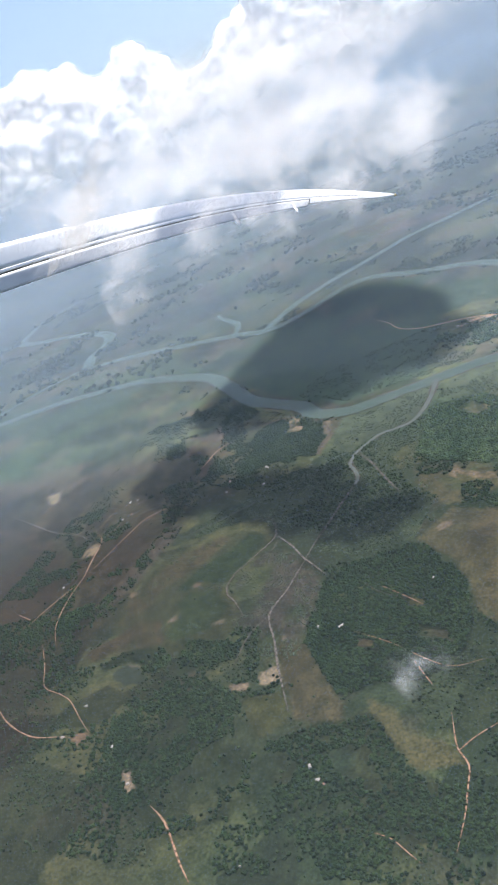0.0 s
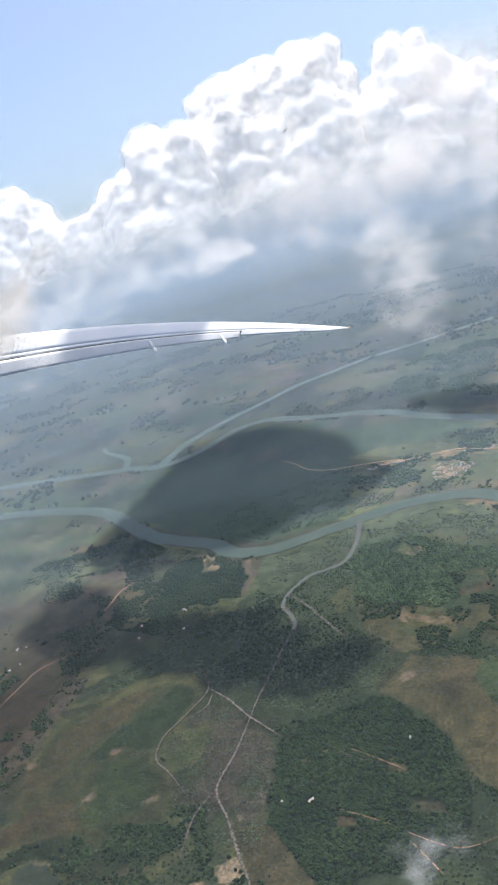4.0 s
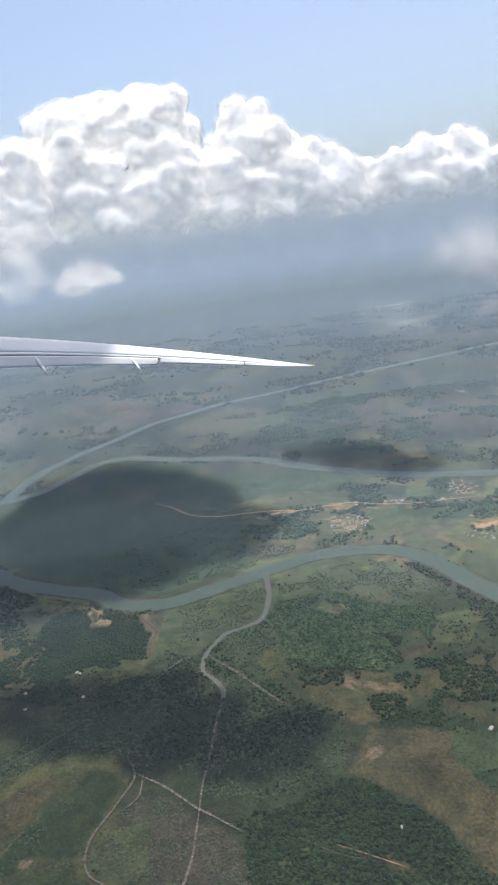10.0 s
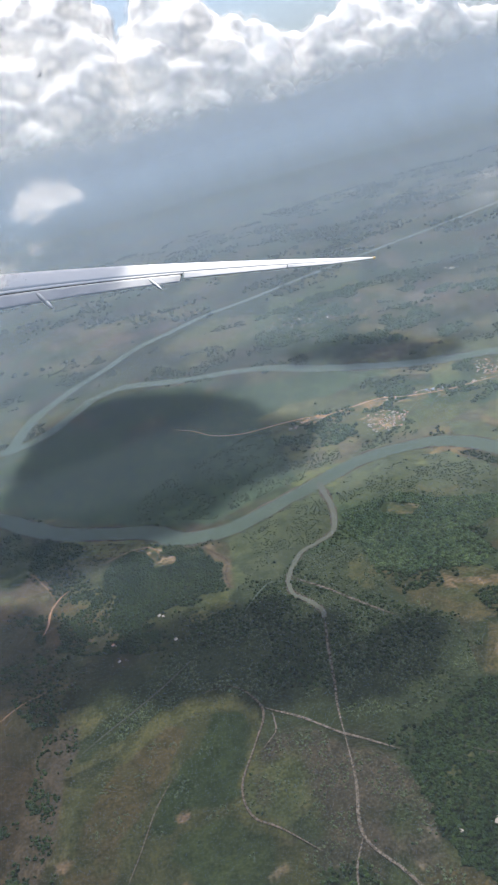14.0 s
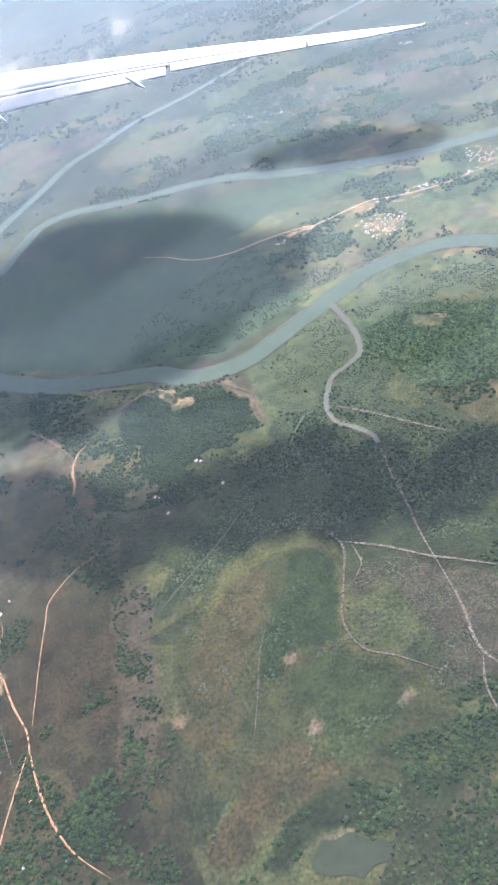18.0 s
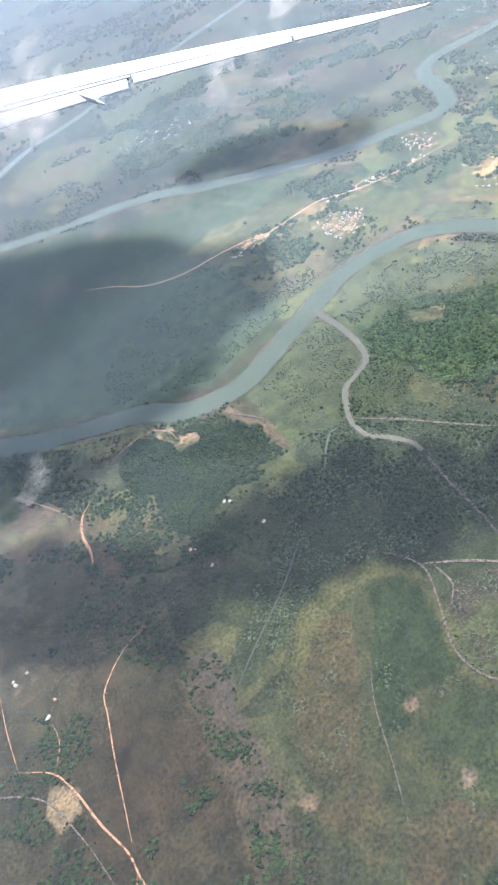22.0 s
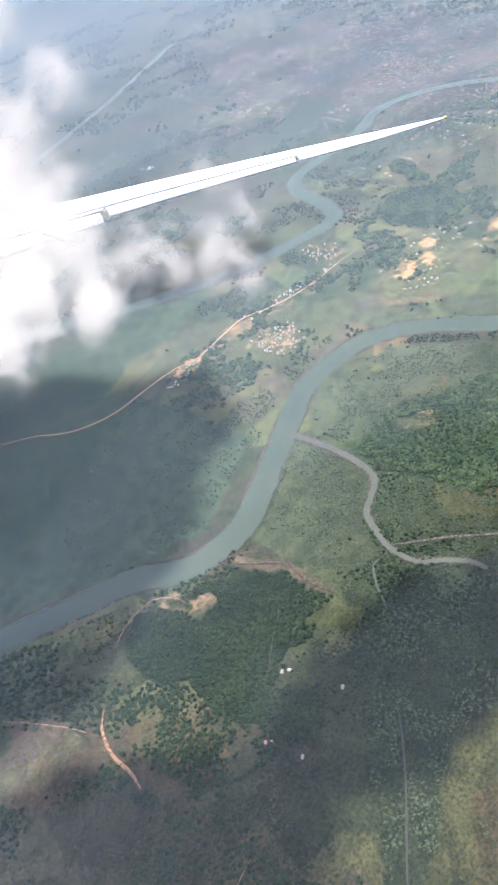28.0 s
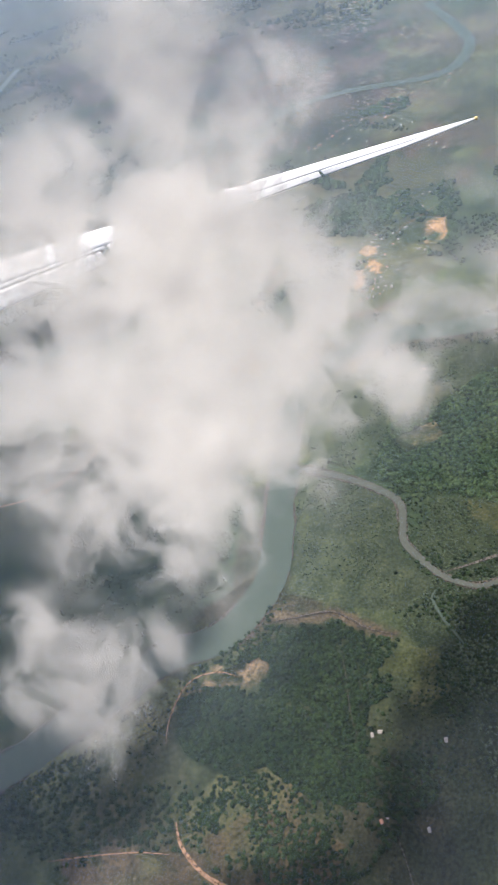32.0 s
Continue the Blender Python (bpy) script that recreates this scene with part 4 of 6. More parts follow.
# ---- tracks, lanes and ditches ----
LANES = [
    ("river_path", [(-0.629, 2.068), (-0.599, 2.082), (-0.549, 2.090), (-0.504, 2.081), (-0.474, 2.038), (-0.472, 1.997)], 0.006, DIRT),
    ("village_road", [(-0.329, 2.955), (-0.256, 2.870), (-0.186, 2.755), (-0.081, 2.686), (0.048, 2.667), (0.156, 2.646), (0.225, 2.610), (0.363, 2.609), (0.444, 2.603), (0.542, 2.537), (0.670, 2.491), (0.813, 2.474), (0.916, 2.456)], 0.011, ROAD),
    ("village_lane", [(0.225, 2.610), (0.220, 2.532), (0.288, 2.497), (0.346, 2.452), (0.390, 2.398), (0.401, 2.309)], 0.004, DIRT),
    ("orchard_lane", [(-0.870, 2.168), (-0.833, 2.096), (-0.800, 2.025), (-0.781, 1.967)], 0.005, DIRT),
    ("forest_lane", [(-0.512, 1.744), (-0.468, 1.775), (-0.412, 1.803), (-0.365, 1.828), (-0.339, 1.837)], 0.003, PALE),
    ("house_track", [(-0.618, 1.671), (-0.629, 1.643), (-0.673, 1.608), (-0.730, 1.571)], 0.004, PALE),
    ("south_creek", [(-0.186, 1.695), (-0.209, 1.704), (-0.243, 1.679), (-0.276, 1.641), (-0.298, 1.615)], 0.008, WATER),
    ("sand_path", [(-0.736, 1.984), (-0.764, 1.958), (-0.786, 1.905), (-0.79, 1.845), (-0.8, 1.808)], 0.011, DIRT),
    ("long_ditch", [(-0.437, 1.518), (-0.498, 1.470), (-0.554, 1.433), (-0.616, 1.396), (-0.658, 1.371), (-0.703, 1.341)], 0.006, MUD),
    ("side_creek", [(-0.154, 1.700), (-0.122, 1.655), (-0.086, 1.606), (-0.050, 1.544), (-0.008, 1.476), (0.023, 1.429)], 0.009, PALE),
    ("bank_creek", [(-0.037, 2.156), (-0.034, 2.131), (-0.038, 2.214)], 0.005, MUD),
    ("west_rill", [(-0.173, 2.328), (-0.201, 2.240), (-0.236, 2.158), (-0.266, 2.095)], 0.005, MUD),
    ("field_track", [(-0.123, 1.505), (-0.142, 1.421), (-0.162, 1.317), (-0.180, 1.232), (-0.189, 1.163)], 0.009, PALE),
    ("cross_track", [(-0.315, 1.301), (-0.301, 1.288), (-0.252, 1.244), (-0.195, 1.178), (-0.165, 1.150), (-0.109, 1.096)], 0.009, PALE),
    ("scrub_track", [(-0.302, 1.284), (-0.303, 1.251), (-0.308, 1.230), (-0.337, 1.203)], 0.006, PALE),
    ("red_road", [(-1.095, 1.483), (-1.042, 1.436), (-1.019, 1.376), (-1.004, 1.301), (-0.984, 1.234), (-0.983, 1.188), (-0.974, 1.109), (-0.959, 1.047), (-0.932, 0.986), (-0.885, 0.925)], 0.0065, DIRT),
    ("red_lane", [(-0.986, 1.195), (-1.016, 1.133), (-1.044, 1.071), (-1.060, 1.020)], 0.006, DIRT),
    ("white_lane", [(-1.010, 1.525), (-1.012, 1.480), (-1.038, 1.433)], 0.004, DIRT),
    ("long_lane", [(-0.973, 1.239), (-0.958, 1.304), (-0.942, 1.373), (-0.918, 1.461), (-0.901, 1.513), (-0.832, 1.565), (-0.774, 1.576)], 0.005, DIRT),
    ("low_lane", [(-1.147, 1.072), (-1.101, 1.053), (-1.057, 1.035)], 0.005, DIRT),
    ("near_track", [(-0.189, 1.163), (-0.203, 1.065), (-0.225, 0.967), (-0.185, 0.884), (-0.142, 0.789), (-0.084, 0.676)], 0.009, PALE),
    ("near_track_two", [(-0.225, 0.967), (-0.258, 0.903), (-0.263, 0.805)], 0.006, PALE),
    ("east_road", [(0.241, 0.669), (0.250, 0.627), (0.259, 0.593), (0.280, 0.561), (0.281, 0.520), (0.280, 0.472), (0.273, 0.413)], 0.005, DIRT),
    ("east_road_two", [(0.259, 0.587), (0.287, 0.617), (0.324, 0.646)], 0.004, DIRT),
    ("east_lane", [(0.152, 0.800), (0.178, 0.763), (0.201, 0.731)], 0.005, DIRT),
    ("east_lane_two", [(0.131, 0.439), (0.171, 0.428), (0.201, 0.408), (0.225, 0.392)], 0.004, DIRT),
    ("west_road", [(-0.309, 0.461), (-0.266, 0.435), (-0.229, 0.399), (-0.194, 0.361), (-0.159, 0.329)], 0.007, DIRT),
    ("west_road_two", [(-0.948, 0.938), (-0.870, 0.849), (-0.813, 0.772), (-0.740, 0.744), (-0.689, 0.720), (-0.624, 0.668), (-0.571, 0.629)], 0.005, DIRT),
    ("west_road_three", [(-0.931, 0.708), (-0.845, 0.655), (-0.738, 0.617), (-0.657, 0.617), (-0.612, 0.614)], 0.006, DIRT),
    ("west_road_four", [(-1.747, 1.743), (-1.528, 1.632), (-1.335, 1.535), (-1.194, 1.494), (-1.081, 1.415), (-1.038, 1.302), (-1.014, 1.161)], 0.006, PALE),
    ("field_hedge", [(0.146, 1.2), (0.22, 1.19), (0.3, 1.165)], 0.0028, PALE),
    ("field_path", [(0.2, 1.13), (0.225, 1.19), (0.262, 1.29)], 0.0028, PALE),
    ("field_edge", [(0.16, 1.26), (0.22, 1.24), (0.31, 1.21)], 0.0028, PALE),
    ("meadow_bank", [(-0.43, 1.402), (-0.361, 1.386), (-0.318, 1.298), (-0.35, 1.22), (-0.392, 1.14), (-0.388, 1.072), (-0.347, 1.03), (-0.294, 0.965)], 0.0075, BANK),
    ("forest_bank", [(-0.35, 1.985), (-0.318, 1.93), (-0.292, 1.87), (-0.308, 1.8), (-0.305, 1.74)], 0.007, BANK),
    ("wood_lane", [(0.047, 1.031), (0.1, 0.995), (0.154, 0.956)], 0.004, DIRT),
    ("wood_path", [(0.009, 0.89), (0.099, 0.848), (0.22, 0.779), (0.297, 0.792)], 0.0035, DIRT),
    ("wood_ride", [(-0.015, 1.062), (0.046, 1.012), (0.111, 0.98)], 0.0035, PALE),
    ("meadow_path", [(-0.498, 1.23), (-0.549, 1.156), (-0.586, 1.073), (-0.638, 0.968)], 0.003, PALE),
    ("town_lane", [(0.713, 2.265), (0.792, 2.27), (0.848, 2.258), (0.906, 2.28), (0.969, 2.266)], 0.0045, DIRT),
    ("town_loop", [(0.842, 2.255), (0.78, 2.158), (0.821, 2.154)], 0.004, DIRT),
    ("town_path", [(0.708, 2.26), (0.681, 2.176)], 0.004, PALE),
    ("town_street", [(1.071, 2.173), (1.125, 2.166), (1.163, 2.133), (1.208, 2.112), (1.264, 2.084)], 0.005, DIRT),
    ("slope_lane", [(-1.078, 1.664), (-1.09, 1.57), (-1.095, 1.483)], 0.004, DIRT),
]
LANE_LABEL = {BANK.name: ("bare brown earth bank at a field's edge", "bank"), ROAD.name: ("straight orange dirt road through a village", "road"), DIRT.name: ("narrow orange dirt road across the lowland", "road"), PALE.name: ("pale grey track between scrub fields", "track"),
              WATER.name: ("thin tidal ditch through mangrove", "creek"), MUD.name: ("muddy ditch through scrub", "ditch")}
for k, (name, line, width, mat) in enumerate(LANES):
    text, cat = LANE_LABEL[mat.name]
    ribbon(name, line, [(width - 0.001) * k for k in (0.25, 0.6, 0.75, 0.6, 0.72, 0.55, 0.2)], mat, 0.30 + 0.006 * k, text, cat, 0.16, 40 + k, 0.012)

# ---- haze: gently rising sheets that thicken with distance ----
def haze_sheet(name, centre, r0, slope, r1, full, mat, label):
    n, rows = 120, 36
    a = np.linspace(0, 2 * math.pi, n, endpoint=False)
    rr = r0 * (r1 / r0) ** np.linspace(0, 1, rows + 1)
    v, dens = [], []
    for r in rr:
        z = 0.012 + slope * (r - r0)
        v.append(np.stack([(centre[0] + r * np.cos(a)) * K, (centre[1] + r * np.sin(a)) * K, np.full(n, z * K)], 1))
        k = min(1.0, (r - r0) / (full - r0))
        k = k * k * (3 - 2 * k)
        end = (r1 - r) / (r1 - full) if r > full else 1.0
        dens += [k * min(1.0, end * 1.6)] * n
    f = []
    for r in range(rows):
        i = np.arange(n)
        k = (i + 1) % n
        f.append(np.stack([r * n + i, r * n + k, (r + 1) * n + k, (r + 1) * n + i], 1))
    me = mesh_of(name, np.vstack(v), np.vstack(f), mat, True)
    at = me.attributes.new("cover", "FLOAT", "POINT")
    at.data.foreach_set("value", np.array(dens, np.float32))
    ob = tagged(new(name, me), label, "haze", "", "structure")
    ob.visible_shadow = False
    return ob


def haze_floor():
    """A level sheet of thin haze low over the whole land."""
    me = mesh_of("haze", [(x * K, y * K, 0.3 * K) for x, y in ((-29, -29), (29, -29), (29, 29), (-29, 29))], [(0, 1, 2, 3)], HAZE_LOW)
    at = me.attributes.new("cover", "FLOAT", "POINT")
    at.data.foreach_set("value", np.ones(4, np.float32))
    ob = tagged(new("haze", me), "thin bluish haze lying over the lowland", "haze", "", "structure")
    ob.visible_shadow = False


def haze_wall(name, r, cover, label):
    """Far haze: one steep bowl of air, thinning upwards."""
    n, levels = 128, np.array([0.0, 0.3, 0.6, 0.9, 1.2, 1.5, 1.8, 2.1, 2.5, 3.0, 3.4])
    a = np.linspace(0, 2 * math.pi, n, endpoint=False)
    v = np.vstack([np.stack([(-0.2 + (r + 0.7 * z) * np.cos(a)) * K, (0.4 + (r + 0.7 * z) * np.sin(a)) * K, np.full(n, z * K + 0.4)], 1) for z in levels])
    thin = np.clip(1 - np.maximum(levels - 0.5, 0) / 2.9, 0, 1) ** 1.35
    i = np.arange(n)
    k = (i + 1) % n
    me = mesh_of(name, v, np.vstack([np.stack([q * n + i, q * n + k, (q + 1) * n + k, (q + 1) * n + i], 1) for q in range(len(levels) - 1)]), HAZE_FAR, True)
    at = me.attributes.new("cover", "FLOAT", "POINT")
    at.data.foreach_set("value", np.repeat(cover * thin, n).astype(np.float32))
    ob = tagged(new(name, me), label, "haze", "", "structure")
    ob.visible_shadow = False


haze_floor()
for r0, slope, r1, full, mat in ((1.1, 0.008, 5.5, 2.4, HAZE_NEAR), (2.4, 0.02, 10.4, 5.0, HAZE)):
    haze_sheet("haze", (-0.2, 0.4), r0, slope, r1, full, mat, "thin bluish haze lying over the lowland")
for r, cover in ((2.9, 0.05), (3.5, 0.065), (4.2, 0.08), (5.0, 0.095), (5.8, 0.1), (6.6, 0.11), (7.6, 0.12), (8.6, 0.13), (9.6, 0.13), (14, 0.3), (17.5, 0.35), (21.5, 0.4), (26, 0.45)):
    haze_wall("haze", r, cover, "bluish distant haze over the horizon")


# ---- clouds ----
def melted(name, puffs, grow, voxel, sizes, mat):
    """Puffs melted into one skin, then swollen into smaller and smaller heads. sizes: (texture size, strength)."""
    bm = bmesh.new()
    bmesh.ops.create_icosphere(bm, subdivisions=2, radius=1)
    base = np.array([v.co[:] for v in bm.verts])
    tri = np.array([[v.index for v in f.verts] for f in bm.faces])
    bm.free()
    vs = np.vstack([(base * r * grow * np.array([1, 1, 0.9]) + (x, y, z)) * K for x, y, z, r in puffs])
    fs = np.vstack([tri + len(base) * k for k in range(len(puffs))])
    ob = new(name, mesh_of(name, vs, fs, mat, True))
    re = ob.modifiers.new("melt", "REMESH")
    re.mode, re.voxel_size, re.use_smooth_shade = "VOXEL", voxel * K, True
    for size, strength in sizes:
        tx = bpy.data.textures.new("heads", "VORONOI")
        tx.noise_scale, tx.distance_metric, tx.noise_intensity = size * K, "DISTANCE_SQUARED", 1.2
        di = ob.modifiers.new("swell", "DISPLACE")
        di.texture, di.texture_coords, di.strength, di.mid_level = tx, "GLOBAL", -strength * K, 0.3
    tx = bpy.data.textures.new("ruffle", "CLOUDS")
    tx.noise_scale, tx.noise_depth = sizes[-1][0] * 0.8 * K, 4
    di = ob.modifiers.new("ruffle", "DISPLACE")
    di.texture, di.texture_coords, di.strength, di.mid_level = tx, "GLOBAL", sizes[-1][1] * 0.9 * K, 0.5
    return ob


def billow(name, puffs, voxel, label, sizes):
    """A cumulus: a dense core in two loose, see-through coats."""
    top = new(name)
    melted("core", puffs, 0.94, voxel, sizes, CLOUD).parent = top
    for grow in (1.04, 1.14):
        melted("vapour_coat", puffs, grow, voxel * 1.15, sizes, COAT).parent = top
    for skin in top.children:
        skin.visible_shadow = False
    return tagged(top, label, "cloud")


def tower(outline, y, foot, seed):
    """Puffs that fill the shape below an outline of x and top."""
    rng = np.random.default_rng(seed)
    o = np.array(outline)
    puffs = []
    for x in np.arange(o[0, 0], o[-1, 0], 0.26):
        z = np.interp(x, o[:, 0], o[:, 1]) - 0.2
        r, back = rng.uniform(0.2, 0.3), 0.0
        while z > foot:
            puffs.append((x + rng.normal() * 0.05, y - back + rng.normal() * 0.12, z, r))
            z -= r * 0.9
            r, back = min(r * rng.uniform(1.0, 1.35), 0.5), min(back + 0.12, 0.7)
    return puffs


BANK_WEST = [(-9.6, 2.3), (-8.6, 3.0), (-7.3, 3.2), (-6.6, 3.05), (-5.9, 2.6), (-5.3, 2.9), (-4.7, 2.5)]
BANK_MIDWEST = [(-4.8, 2.1), (-4.3, 2.0), (-3.8, 2.05), (-3.3, 2.5), (-2.95, 2.85), (-2.6, 2.95), (-1.95, 2.95)]
BANK_MID = [(-2.0, 3.0), (-1.67, 3.32), (-1.19, 3.48), (-0.7, 3.42), (-0.3, 3.56), (-0.05, 3.5), (0.21, 3.25), (0.4, 2.9)]
BANK_EAST = [(0.35, 2.5), (0.7, 2.72), (1.0, 3.05), (1.35, 3.12), (1.6, 2.75), (1.95, 2.55), (2.4, 2.3), (2.8, 2.1)]
BANK_FAR_EAST = [(2.9, 2.05), (3.4, 2.1), (4.0, 2.25), (4.73, 2.4), (5.4, 2.1), (6.14, 1.85), (7.2, 1.6)]
for k, (o, y) in enumerate(((BANK_WEST, 11.6), (BANK_MIDWEST, 11.4), (BANK_MID, 12.0), (BANK_EAST, 11.8), (BANK_FAR_EAST, 12.4))):
    billow("cumulus_cloud", tower(o, y, 1.15, 5 + k), 0.05, "towering white cumulus with a hazy foot", ((0.5, 0.16), (0.22, 0.055), (0.1, 0.024)))


def mist(name, puffs, label):
    """Loose vapour hanging under a cloud bank: three faint skins, one round another."""
    top = new(name)
    for grow in (0.8, 1.0, 1.25, 1.5):
        melted("vapour_skin", puffs, grow, 0.1, ((0.6, 0.25), (0.3, 0.12)), MIST).parent = top
    for skin in top.children:
        skin.visible_shadow = False
    return tagged(top, label, "cloud")


mist("cloud_mist", [(-5.4, 10.2, 1.1, 0.5), (-4.6, 10.0, 0.95, 0.45), (-3.8, 10.0, 1.05, 0.5), (-3.0, 10.1, 1.2, 0.45), (-2.2, 10.0, 1.2, 0.4)], "loose white mist under a cloud bank")


# Outlines of ground shade; unseen clouds are added high above to cast it.
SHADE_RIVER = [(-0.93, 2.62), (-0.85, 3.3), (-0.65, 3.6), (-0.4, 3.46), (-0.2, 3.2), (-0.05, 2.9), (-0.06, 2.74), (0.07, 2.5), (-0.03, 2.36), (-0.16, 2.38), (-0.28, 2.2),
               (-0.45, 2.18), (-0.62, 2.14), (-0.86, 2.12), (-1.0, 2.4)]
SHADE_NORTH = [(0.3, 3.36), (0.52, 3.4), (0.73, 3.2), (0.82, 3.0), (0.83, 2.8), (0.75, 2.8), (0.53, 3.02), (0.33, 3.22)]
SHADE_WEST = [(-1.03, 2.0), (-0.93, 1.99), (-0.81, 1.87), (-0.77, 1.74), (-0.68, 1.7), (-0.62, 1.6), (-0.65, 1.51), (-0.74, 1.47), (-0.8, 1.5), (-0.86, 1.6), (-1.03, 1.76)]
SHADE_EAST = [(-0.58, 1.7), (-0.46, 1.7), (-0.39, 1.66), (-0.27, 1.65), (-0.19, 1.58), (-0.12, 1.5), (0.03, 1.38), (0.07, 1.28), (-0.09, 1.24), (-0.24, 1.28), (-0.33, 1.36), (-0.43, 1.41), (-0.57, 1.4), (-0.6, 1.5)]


def wisp_cloud(name, blobs, z0, z1, sheets, label, step=0.012, ruffle=0.04, mat=None, parent=None, stand=None):
    """A torn cloud of stacked vapour sheets; blobs: x, y, half-width, half-depth, strength. stand: centre and facing of one whose sheets stand leaning."""
    b = np.array(blobs)
    x0, x1 = (b[:, 0] - 1.6 * b[:, 2]).min(), (b[:, 0] + 1.6 * b[:, 2]).max()
    y0, y1 = (b[:, 1] - 1.6 * b[:, 3]).min(), (b[:, 1] + 1.6 * b[:, 3]).max()
    X, Y = np.meshgrid(np.arange(x0, x1, step), np.arange(y0, y1, step))
    nx, ny = X.shape[1], X.shape[0]
    i, j = np.meshgrid(np.arange(nx - 1), np.arange(ny - 1))
    q0 = (j * nx + i).ravel()
    q0 = np.stack([q0, q0 + 1, q0 + nx + 1, q0 + nx], 1)
    vs, fs, ds = [], [], []
    shape = np.zeros_like(X)
    for bx, by, rx, ry, st in blobs:
        shape = np.maximum(shape, st * np.exp(-((X - bx) / rx) ** 2 * 1.4 - ((Y - by) / ry) ** 2 * 1.4))
    for s in range(sheets):
        h = (s + 0.5) / sheets
        d = shape * (1 - abs(2 * h - 0.8) ** 2 * 0.5)
        z = z0 + (z1 - z0) * h + ruffle * (fractal(X, Y, 0.12, 5 + s) - 0.5)
        v = np.stack([X.ravel(), Y.ravel(), z.ravel()], 1)
        if stand:
            cx, cy, cz, az = stand
            c, q = math.cos(radians(az)), math.sin(radians(az))
            back = v[:, 2] + 0.8 * v[:, 1]
            v = np.stack([cx + v[:, 0] * q + back * c, cy - v[:, 0] * c + back * q, cz + v[:, 1]], 1)
        vs.append(v * K)
        fs.append(q0 + s * X.size)
        ds.append(d.ravel())
    ds, fs = np.concatenate(ds), np.vstack(fs)
    fs = fs[ds[fs].max(1) > 0.03]
    me = mesh_of(name, np.vstack(vs), fs, mat or WISP, True)
    at = me.attributes.new("vapour", "FLOAT", "POINT")
    at.data.foreach_set("value", ds.astype(np.float32))
    if parent:
        ob = new(name, me)
        ob.parent = parent
        return ob
    return tagged(new(name, me), label, "cloud", "", "")


def shade_cloud(name, shade, height, seed, gap=0.11, size=0.1):
    """A flat cloud added out of view, only to shade the ground under it."""
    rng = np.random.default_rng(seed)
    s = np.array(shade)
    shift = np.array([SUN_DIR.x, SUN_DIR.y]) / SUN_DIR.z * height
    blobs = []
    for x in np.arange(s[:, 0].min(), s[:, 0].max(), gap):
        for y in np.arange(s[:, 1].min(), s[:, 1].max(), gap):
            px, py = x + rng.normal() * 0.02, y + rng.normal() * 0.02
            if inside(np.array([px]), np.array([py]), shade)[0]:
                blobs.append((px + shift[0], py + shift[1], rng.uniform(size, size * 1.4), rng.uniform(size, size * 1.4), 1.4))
    return wisp_cloud(name, blobs, height - 0.02, height + 0.04, 7, "unseen flat cloud added to shade the land", 0.012, 0.05, THICK)


shade_cloud("shade_cloud", SHADE_RIVER, 2.4, 21, 0.08, 0.085)
shade_cloud("shade_cloud", SHADE_NORTH, 2.4, 22, 0.08, 0.06)
shade_cloud("shade_cloud", SHADE_WEST, 2.4, 23, 0.07, 0.055)
shade_cloud("shade_cloud", SHADE_EAST, 2.4, 25, 0.066, 0.042)
drifting = tagged(new("drifting_cloud"), "torn white low cloud drifting below the aeroplane", "cloud")
for name, blobs, sheets in (
    ("cloud_bank", [(-0.044, 0.079, 0.047, 0.038, 0.88), (-0.005, 0.066, 0.042, 0.034, 0.88), (0.019, 0.048, 0.037, 0.03, 0.79), (-0.062, 0.031, 0.05, 0.04, 0.97), (-0.019, 0.017, 0.045, 0.036, 0.88), (0.031, 0.014, 0.033, 0.026, 0.7),
                    (0.036, -0.015, 0.022, 0.018, 0.75), (-0.084, -0.008, 0.037, 0.029, 0.88), (-0.047, -0.017, 0.032, 0.026, 0.75), (-0.095, -0.027, 0.018, 0.015, 0.62), (-0.008, -0.017, 0.02, 0.016, 0.48), (-0.105, -0.031, 0.036, 0.029, 0.7)], 14),
    ("cloud_flank", [(-0.116, 0.088, 0.048, 0.038, 0.75), (-0.063, 0.077, 0.051, 0.041, 0.68), (-0.154, 0.041, 0.05, 0.04, 0.75), (-0.118, 0.009, 0.05, 0.04, 0.75), (-0.164, -0.012, 0.027, 0.021, 0.54)], 14),
    ("cloud_tail", [(0.078, 0.005, 0.025, 0.02, 0.53), (0.105, -0.007, 0.02, 0.016, 0.53), (0.142, -0.013, 0.025, 0.02, 0.64), (0.156, -0.027, 0.015, 0.012, 0.51), (0.154, 0.031, 0.013, 0.01, 0.47), (0.168, 0.017, 0.013, 0.01, 0.47), (0.173, -0.002, 0.013, 0.01, 0.47)], 9),
    ("cloud_crown", [(-0.094, 0.122, 0.042, 0.034, 0.7), (-0.009, 0.114, 0.043, 0.035, 0.6), (0.012, 0.117, 0.04, 0.032, 0.45), (0.01, 0.175, 0.042, 0.034, 0.75), (-0.012, 0.158, 0.037, 0.029, 0.7), (0.053, 0.122, 0.034, 0.027, 0.5)], 9),
):
    wisp_cloud(name, blobs, -0.045, 0.045, sheets, "", 0.003, 0.03, DRIFT, drifting, (-0.63, 1.57, 0.93, 50))
for skin in drifting.children:
    skin.visible_shadow = False
